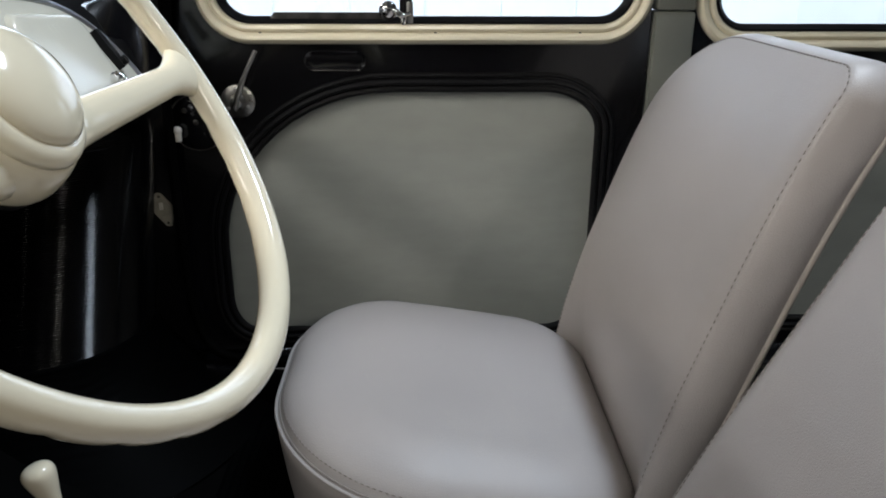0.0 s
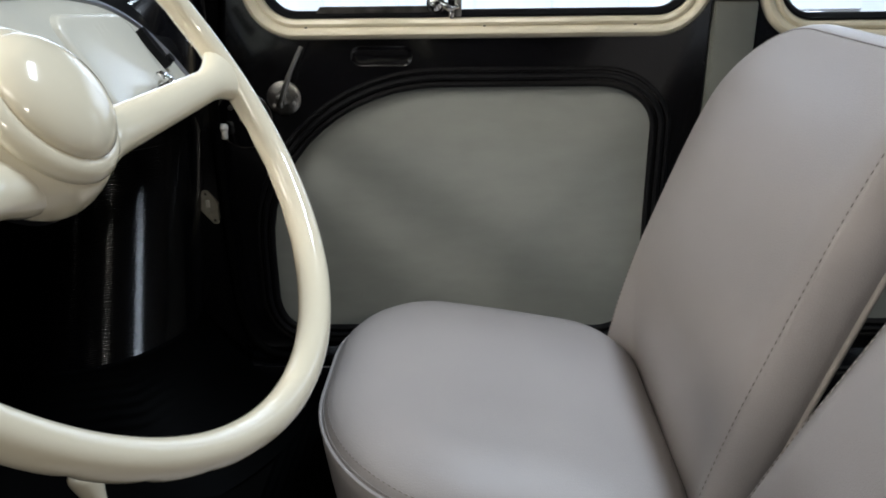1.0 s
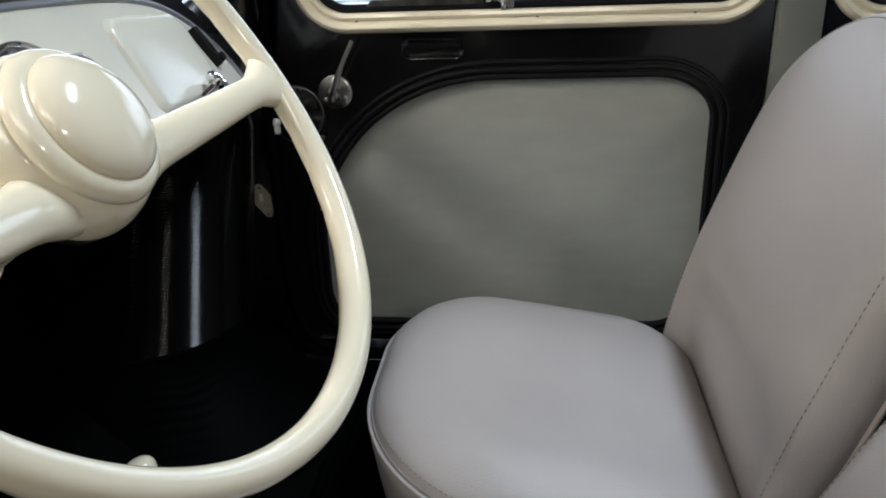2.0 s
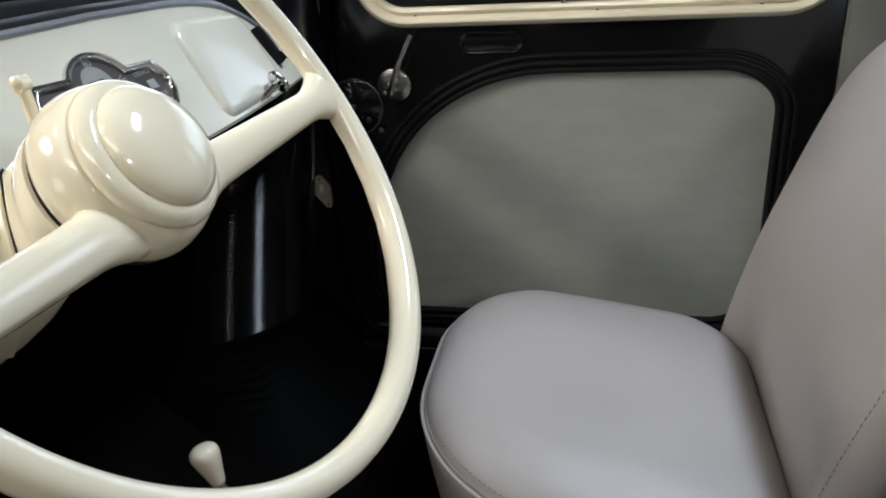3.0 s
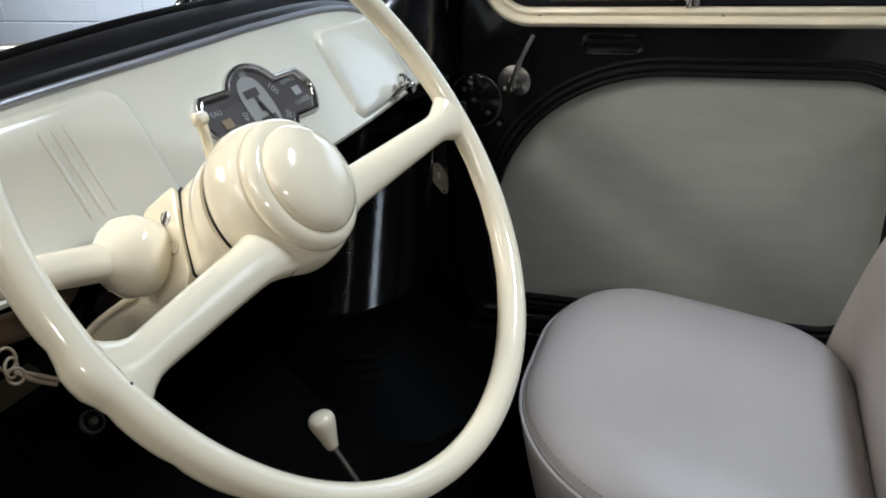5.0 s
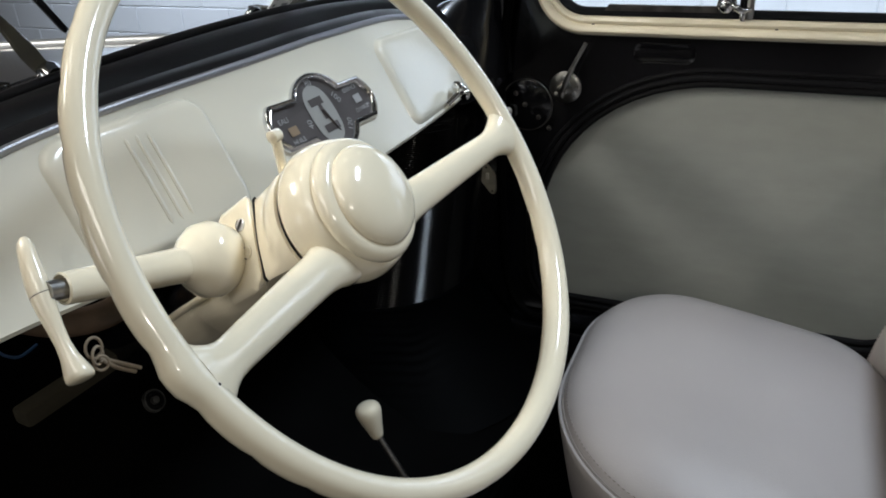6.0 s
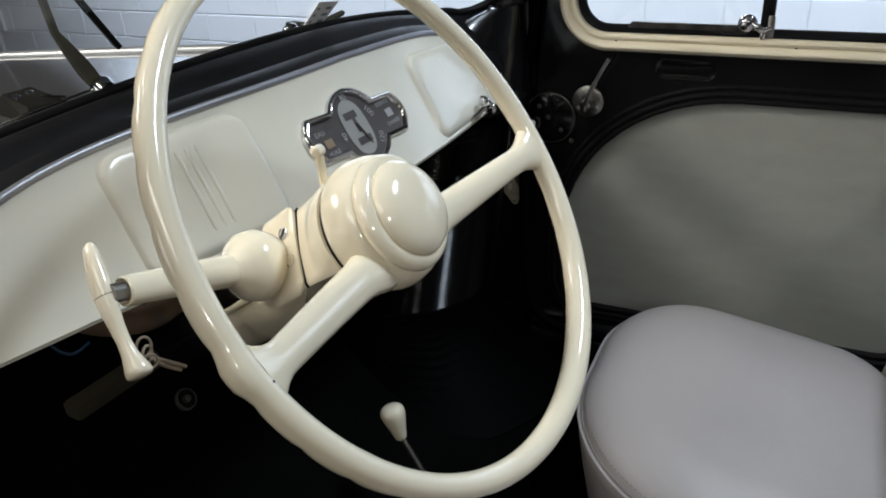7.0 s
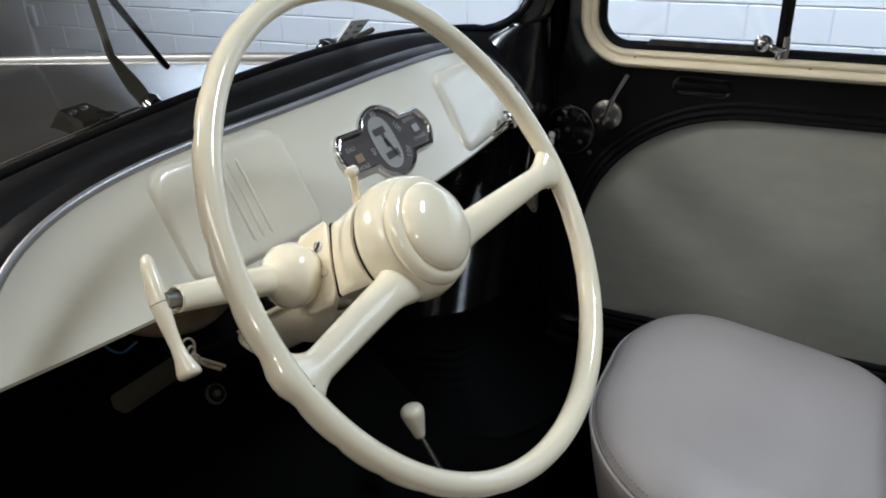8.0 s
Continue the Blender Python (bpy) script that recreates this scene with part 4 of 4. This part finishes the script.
stick = thing("indicator_stick", tuple(COL - CAX * 0.075 + CUP * 0.044), "small cream indicator stick on the column", "control stalk", CAR)
bm = bmesh.new()
tip = Vector((-0.263, 0.407, 1.0072))
root = COL - CAX * 0.066 + CUP * 0.0415 + CSIDE * 0.006
tube(bm, [root, root.lerp(tip, 0.45), root.lerp(tip, 0.9), tip], [0.0042, 0.0036, 0.0036, 0.0032], 12)
st = part("stem", bm, IVORY, stick, m=CAR)
bm = bmesh.new()
tube(bm, [tip - SIDE * 0.006, tip - SIDE * 0.004, tip + SIDE * 0.003, tip + SIDE * 0.006], [0.002, 0.0046, 0.0046, 0.002], 12)
part("tip", bm, IVORY, st, m=CAR)

rail = thing("lower_rail", (-0.43, 0.4, 0.78), "cream painted rail below the dashboard", "rail", CAR)
bm = bmesh.new()
box(bm, (-0.478, 0.285, 0.776), (-0.458, 0.60, 0.792), 0.004)
part("bar", bm, RAIL_SHADE, rail, m=CAR)
loom = thing("wiring_loom", (-0.42, 0.33, 0.85), "brown wiring loom under the dashboard", "cable", CAR)
bm = bmesh.new()
tube(bm, smooth_line([(-0.425, 0.285, 0.892), (-0.415, 0.31, 0.874), (-0.405, 0.345, 0.866), (-0.41, 0.385, 0.872), (-0.43, 0.42, 0.895)], 6), 0.011, 10)
part("loom", bm, BROWN, loom, m=CAR)
bm = bmesh.new()
tube(bm, smooth_line([(-0.43, 0.262, 0.885), (-0.43, 0.269, 0.871), (-0.43, 0.274, 0.8635), (-0.43, 0.283, 0.8575), (-0.435, 0.30, 0.856)], 5), 0.0011, 8)
part("wire", bm, BLUE, loom, "thin blue wire", m=CAR)
keys = thing("key_cord", (-0.375, 0.312, 0.84), "pale cord loop knotted on the ignition key", "key cord", CAR)
K = Vector((-0.372, 0.304, 0.868))
for k, (rx, rz, tilt) in enumerate(((0.006, 0.0085, 0.3), (0.0055, 0.007, -0.5), (0.0045, 0.006, 1.0))):
    bm = bmesh.new()
    tube(bm, [K + Vector((math.sin(tilt) * rx * math.cos(q) * 0.6 + 0.002 * k, rx * math.cos(q), -0.006 * k + rz * math.sin(q))) for q in (2 * math.pi * i / 20 for i in range(20))], 0.0011, 8, True)
    part("loop", bm, LEATHER, keys, m=CAR)
for dv in (0.010, 0.015):
    bm = bmesh.new()
    tube(bm, smooth_line([K + Vector((0.0, 0.002, -0.010)), K + Vector((0.004, dv, -0.022)), K + Vector((0.008, dv + 0.012, -0.033))], 5), 0.0016, 8)
    part("end", bm, LEATHER, keys, m=CAR)

# ---- gear lever ----
gear = thing("gear_lever", (-0.20, 0.67, FLOOR), "gear lever with cream pear-shaped knob", "gear lever")
P0 = Vector((-0.324, 0.672, 0.522))
gd = Vector((0.62, -0.06, -1.0)).normalized()
bm = bmesh.new()
tube(bm, [P0, P0 + gd * 0.10, P0 + gd * 0.185], [0.0042, 0.0048, 0.006], 12)
part("rod", bm, STEEL, gear, "plain steel rod")
bm = bmesh.new()
lathe(bm, [(-0.0055, 0.0060), (-0.004, 0.0076), (0.0, 0.0088), (0.011, 0.0113), (0.022, 0.0144), (0.030, 0.0162), (0.0345, 0.0166), (0.0385, 0.0157), (0.0415, 0.0136), (0.0438, 0.0102), (0.0450, 0.0060), (0.0455, 0.0)], P0, (-0.30, 0.05, 1.0), 28)
part("knob", bm, IVORY, gear, "glossy ivory knob")
bm = bmesh.new()
lathe(bm, [(0, 0.05), (0.03, 0.042), (0.055, 0.022), (0.06, 0.008)], (-0.205, 0.66, FLOOR), (0, 0, 1), 28)
part("boot", bm, RUBBER, gear, "black rubber boot")

stud = thing("bulkhead_stud", (-0.634, 0.613, 0.528), "round rubber grommet with steel stud", "grommet")
sd = Vector((0.81, 0.0, 0.586)).normalized()
for name, pr, mt in (("grommet", [(-0.01, 0.0135), (0.003, 0.0135), (0.006, 0.013), (0.006, 0.010), (0.003, 0.009)], RUBBER), ("washer", [(0.0005, 0.0160), (0.0065, 0.0155), (0.007, 0.0140), (0.002, 0.0135)], GREY), ("bolt", [(0, 0.0055), (0.010, 0.005), (0.011, 0.002)], GREY)):
    bm = bmesh.new()
    lathe(bm, pr, (-0.632, 0.613, 0.5355), sd, 24)
    part(name, bm, mt, stud)

# ---- seats ----


def inset(loop, d):
    n = len(loop)
    out = []
    for i in range(n):
        t = (Vector(loop[(i + 1) % n]) - Vector(loop[i - 1])).normalized()
        out.append((loop[i][0] - t.y * d, loop[i][1] + t.x * d))
    return out


def stitches(bm, pts, long=0.0042, gap=0.0026, r=0.0008):
    """Short thread lengths along a closed line."""
    pts = [Vector(p) for p in pts]
    pts.append(pts[0])
    way, on = [0.0], 0.0
    for a, b in zip(pts, pts[1:]):
        way.append(way[-1] + (b - a).length)
    spot = lambda s: next((pts[i].lerp(pts[i + 1], (s - way[i]) / max(way[i + 1] - way[i], 1e-9)) for i in range(len(pts) - 1) if way[i + 1] >= s), pts[-1])
    while on + long < way[-1]:
        a, b = spot(on), spot(on + long)
        if (b - a).length > long * 0.5:
            tube(bm, [a, a.lerp(b, 0.5), b], [r * 0.4, r, r * 0.4], 5)
        on += long + gap


def make_seat(name, label, centre, flip, lean):
    """A front seat; its outer shoulder is cut away round, its inner one is nearly square. lean: height, and where the inner and the outer edge stand there."""
    side = -1 if flip else 1
    seat = thing(name, (0.08, centre, FLOOR + 0.01), label, "car seat", group="front seats")
    at = lambda y: centre + side * (y - 0.845)
    mirror = lambda lp: [(p[0], at(p[1])) for p in (lp[::-1] if flip else lp)]
    loop = even_loop(mirror(rounded(-0.121, 0.284, 0.618, 1.078, [(0.19, 0.21), (0.10, 0.10), (0.10, 0.10), (0.14, 0.16)], 18)))

    def place(a, b, h):
        back = (a + 0.119) / 0.40
        return (a, b, h - 0.058 * max(0.0, back) ** 1.4)
    bm = bmesh.new()
    pillow(bm, loop, [(0.030, 0.425), (0.020, 0.430), (0.013, 0.445), (0.006, 0.49), (0.0, 0.535), (-0.001, 0.550), (0.0015, 0.5545), (0.003, 0.5555), (0.004, 0.558), (0.009, 0.568), (0.018, 0.577), (0.032, 0.5855), (0.055, 0.5925)], place, 10, 0.012)
    cushion = part("cushion", bm, SEAT, seat, "grey leatherette seat cushion")
    bm = bmesh.new()
    tube(bm, [place(a, b, 0.5545) for a, b in loop], 0.0022, 8, True)
    part("seam", bm, SEAT, cushion)
    bm = bmesh.new()
    stitches(bm, [place(a, b, 0.5672) for a, b in inset(loop, 0.0085)])
    part("stitching", bm, STITCH_CREASE, cushion)
    # thin dark bar along the seam, put there for the shade in its crease
    bm = bmesh.new()
    tube(bm, [place(a, b, 0.5580) for a, b in inset(loop, 0.0035)], 0.0010, 6, True)
    part("crease_shade", bm, STITCH_CREASE, cushion)
    # backrest, leaned back and a little turned
    zs, xi, xo = zip(*lean)
    curve_i, curve_o = np.polyfit(zs, xi, 4), np.polyfit(zs, xo, 4)
    y_in, y_out = at(0.615), at(1.055)
    bl = rounded(0.615, 1.055, 0.450, 0.968, [(0.05, 0.05), (0.05, 0.05), (0.165, 0.115), (0.040, 0.034)], 18)
    bl = even_loop([(at(p[0]), p[1]) for p in (bl[::-1] if flip else bl)])

    def place_b(a, b, h):
        f = (a - y_in) / (y_out - y_in)
        x = float(np.polyval(curve_i, b)) * (1 - f) + float(np.polyval(curve_o, b)) * f
        inner = 1 - (1 - min(1.0, max(0.0, min(f, 1 - f) / 0.18))) ** 2
        x += 0.036 * max(0.0, (0.67 - b) / 0.14) ** 1.3 * inner
        if h > 0:
            h *= 0.15 + 0.85 * min(1.0, max(0.0, (b - 0.52) / 0.2))
        return Vector((x - 0.93 * h, a, b + 0.36 * h))
    bm = bmesh.new()
    pillow(bm, bl, [(0.014, -0.056), (0.005, -0.053), (0.001, -0.047), (-0.0015, -0.036), (-0.001, -0.025), (0.0005, -0.016), (0.003, -0.009), (0.0062, -0.0035), (0.0085, -0.0010), (0.0095, -0.0006), (0.0103, -0.0012), (0.0112, -0.0004), (0.0135, 0.0006)], place_b, 16, 0.016)
    back = part("backrest", bm, SEAT, seat, "tall grey leatherette backrest")
    bm = bmesh.new()
    tube(bm, [place_b(a, b, -0.050) for a, b in inset(bl, 0.001)], 0.0030, 10, True)
    part("piping", bm, PIPING, back, "pale piping round the back edge")
    bm = bmesh.new()
    stitches(bm, [place_b(a, b, -0.0002) for a, b in inset(bl, 0.0103)], 0.0040, 0.0030, 0.00065)
    part("stitching", bm, STITCH_CREASE, back)
    # tubular frame
    for y in (at(0.665), at(1.025)):
        bm = bmesh.new()
        tube(bm, smooth_line([place_b(y, 0.80, -0.040), place_b(y, 0.60, -0.036), (0.300, y, 0.45), (0.20, y, 0.415), (-0.06, y, 0.415), (-0.08, y, FLOOR + 0.012)], 6), 0.010, 12)
        part("frame_tube", bm, BLACK, seat)
    for y in (at(0.665), at(1.025)):
        bm = bmesh.new()
        tube(bm, [(0.22, y, 0.415), (0.24, y, FLOOR + 0.012)], 0.010, 12)
        part("leg", bm, BLACK, seat)
    return seat


make_seat("passenger_seat", "light grey leatherette front passenger seat", 0.845, False, (
    (0.44, 0.2179, 0.2329), (0.5, 0.2299, 0.2349), (0.56, 0.2482, 0.2512), (0.62, 0.2669, 0.269), (0.68, 0.2861, 0.2882), (0.74, 0.3061, 0.3088),
    (0.8, 0.3271, 0.3306), (0.86, 0.3494, 0.3548), (0.93, 0.3776, 0.3968), (0.97, 0.4028, 0.4231)))
make_seat("driver_seat", "light grey leatherette driver's seat beside the open doorway", 0.365, True, (
    (0.44, 0.2052, 0.2052), (0.5, 0.2285, 0.2276), (0.56, 0.258, 0.256), (0.62, 0.2881, 0.285), (0.68, 0.3188, 0.3146), (0.74, 0.35, 0.3446),
    (0.8, 0.3814, 0.375), (0.86, 0.4131, 0.4058), (0.93, 0.4502, 0.4447), (0.97, 0.4729, 0.4669)))

# ---- bonnet, wing, wipers ----


def bonnet_half(u):
    return 0.46 - 0.30 * max(0.0, -0.60 - u) ** 1.05


def bonnet_z(u, v):
    d = (v - MID) / bonnet_half(u)
    return 0.935 - 0.03 * max(0.0, -0.56 - u) ** 1.6 - 0.012 * d * d - 0.006 * d ** 6


bonnet = thing("bonnet", (-1.1, MID, 0.8), "black polished car bonnet", "bonnet", CAR)
bm = bmesh.new()
rings = []
for i in range(31):
    u = -0.535 - 1.15 * i / 30
    w = bonnet_half(u)
    rings.append([(u, MID - w + 2 * w * j / 30, bonnet_z(u, MID - w + 2 * w * j / 30)) for j in range(31)])
skin(bm, rings, False)
part("panel", bm, BLACK_OUT, bonnet, m=CAR)
# bright bar added for the ceiling light reflected along the bonnet's rolled edge
bm = bmesh.new()
tube(bm, [(u, MID + bonnet_half(u), bonnet_z(u, MID + bonnet_half(u)) + 0.004) for u in (-0.62 - 1.05 * i / 30 for i in range(31))], 0.010, 10)
rings = []
side_bm = bmesh.new()
for z in (0.36, 0.925):
    left = [(u, MID - bonnet_half(u) + 0.01, min(z, bonnet_z(u, MID - bonnet_half(u)) - 0.004)) for u in (-0.80 - 0.87 * i / 20 for i in range(21))]
    right = [(u, 2 * MID - v, w) for u, v, w in left]
    rings.append(left + right[::-1])
skin(side_bm, rings)
part("side_panel", side_bm, BLACK_OUT, bonnet, m=CAR)
part("edge_glint", bm, SATIN, bonnet, "bright bar for the light along the rolled edge", m=CAR)
wing = thing("front_wing", (-1.3, 1.2, 0.5), "black polished front wing with bright crest", "wing", CAR)
bm = bmesh.new()
rings = []
for i in range(33):
    u = -0.62 - 1.15 * i / 32
    hump = math.sin(math.pi * min(1, (i + 4) / 36)) ** 0.5
    col = []
    for j in range(15):
        q = math.pi * j / 14
        col.append((u, 1.20 - 0.17 * math.cos(q), 0.55 + 0.29 * hump * math.sin(q) ** 0.7))
    rings.append(col)
skin(bm, rings, False)
part("panel", bm, BLACK_OUT, wing, m=CAR)



def make_wiper(label, w0, w1, w2, b0, b1):
    """A wiper outside the glass: spindle, arm in two reaches, blade."""
    wiper = thing("wiper", w0, label, "wiper", CAR, group="windscreen wipers")
    w0, w1, w2, b0, b1 = (Vector(p) for p in (w0, w1, w2, b0, b1))
    out = Vector((-0.92, 0, 0.39))
    bm = bmesh.new()
    lathe(bm, [(-0.012, 0.010), (0.002, 0.0105), (0.006, 0.008), (0.008, 0.003)], w0, (-0.65, -0.1, 0.75), 20)
    part("spindle", bm, CHROME, wiper, m=CAR)
    bm = bmesh.new()
    wd = (w1 - w0).normalized().cross(out).normalized()
    rows = []
    for c, w in ((w0, 0.0070), (w0.lerp(w1, 0.3), 0.0078), (w0.lerp(w1, 0.75), 0.0052), (w1, 0.0030), (w1.lerp(w2, 0.5), 0.0028), (w2, 0.0028)):
        rows.append([c + wd * w + out * 0.009, c - wd * w + out * 0.009, c - wd * w * 0.8 + out * 0.004, c + wd * w * 0.8 + out * 0.004])
    skin(bm, rows, True, True, True)
    part("arm", bm, OLIVE, wiper, "olive-grey wiper arm", False, CAR)
    bm = bmesh.new()
    s = (b1 - b0).normalized().cross(out) * 0.0024
    rows = [[c + s, c - s, c - s - out * 0.006, c + s - out * 0.006] for c in (b0, b0.lerp(b1, 0.5), b1)]
    skin(bm, rows, True, True, True)
    part("blade", bm, RUBBER, wiper, "black rubber blade", False, CAR)
    return wiper


make_wiper("olive-grey windscreen wiper raised off the glass", (-0.530, 0.436, 1.024), (-0.507, 0.393, 1.078), (-0.484, 0.371, 1.135), (-0.480, 0.376, 1.140), (-0.515, 0.449, 1.059))
make_wiper("olive-grey windscreen wiper lying along the glass", (-0.526, 0.694, 1.024), (-0.524, 0.740, 1.018), (-0.522, 0.800, 1.024), (-0.520, 0.770, 1.022), (-0.512, 0.838, 1.016))

vent = thing("scuttle_flap", (-0.535, 0.38, 1.02), "olive-grey scuttle flap with bright screws", "flap", CAR)
bm = bmesh.new()
foot = [(-0.538, 0.414, 1.008), (-0.546, 0.370, 1.006), (-0.584, 0.362, 1.014), (-0.584, 0.405, 1.014)]
skin(bm, [foot, [(-0.545, 0.408, 1.017), (-0.553, 0.376, 1.019), (-0.576, 0.370, 1.029), (-0.576, 0.398, 1.029)]], True, True, True)
part("body", bm, DARK_OLIVE, vent, smooth=False, m=CAR)
for p in ((-0.568, 0.378, 1.0245), (-0.569, 0.391, 1.0250)):
    bm = bmesh.new()
    lathe(bm, [(0, 0.0042), (0.002, 0.0038), (0.003, 0.0015)], p, (0.3, 0, 1), 12)
    part("screw", bm, CHROME, vent, m=CAR)
for dv in (0.0, 0.006):
    bm = bmesh.new()
    tube(bm, [(-0.540 - dv, 0.409, 1.014 + dv), (-0.545 - dv, 0.390, 1.019 + dv)], 0.0012, 8)
    part("bright_edge", bm, CHROME, vent, m=CAR)
bead = thing("screen_bead", (-0.53, 0.36, 1.02), "thin bright bead along the windscreen foot", "trim", CAR)
bm = bmesh.new()
tube(bm, [(screen_u(v, screen_z(v)) - 0.018, v, screen_z(v) + 0.005) for v in (0.24 + 0.19 * i / 12 for i in range(13))], 0.0012, 8)
part("bead", bm, CHROME, bead, m=CAR)


# ---- road wheels ----


def road_wheel(x, y, side):
    ob = thing("road_wheel", (x, y, 0.0), "black tyred road wheel with cream steel rim", "wheel", group="road wheels")
    bm = bmesh.new()
    lathe(bm, [(-0.06, 0.20), (-0.07, 0.25), (-0.055, 0.29), (0.0, 0.30), (0.055, 0.29), (0.07, 0.25), (0.06, 0.20), (0.0, 0.19)], (x, y, 0.30), (0, side, 0), 40, False, False)
    part("tyre", bm, RUBBER, ob)
    bm = bmesh.new()
    lathe(bm, [(-0.05, 0.20), (0.03, 0.20), (0.055, 0.205), (0.045, 0.185), (0.02, 0.15), (0.03, 0.08), (0.05, 0.05), (0.055, 0.0)], (x, y, 0.30), (0, side, 0), 40)
    part("rim", bm, CREAM, ob)


for wx in (-1.15, 1.0):
    road_wheel(wx, 0.17, -1)
    road_wheel(wx, 1.10, 1)

# ---- blocks of the far wall ----
bm = bmesh.new()
box(bm, (-LENGTH / 2 + 0.003, -0.012, -COURSE / 2 + 0.003), (LENGTH / 2 - 0.003, 0.012, COURSE / 2 - 0.003), 0.003)
block_me = bpy.data.meshes.new("block")
bm.to_mesh(block_me)
bm.free()
block_me.materials.append(WALL)
bm = bmesh.new()
box(bm, (-8.4, WALL_Y - 0.035, 0.0), (-4.93, WALL_Y - 0.006, 2.69), 0.004)
part("pier", bm, WALL, wall_far, "plain painted wall pier")
bm = bmesh.new()
box(bm, (-4.92, WALL_Y - 0.03, 0.30), (-4.86, WALL_Y - 0.008, 0.44), 0.004)
part("conduit", bm, MORTAR, wall_far, "painted conduit")
for row in range(11):
    for col in range(27):
        ob = new("block", block_me)
        ob.parent = wall_far
        x = -7.3 + col * LENGTH + (LENGTH / 2 if row % 2 else 0)
        ob.location = (x, WALL_Y + 0.002 + 0.0015 * random.random(), COURSE * (row + 0.5))
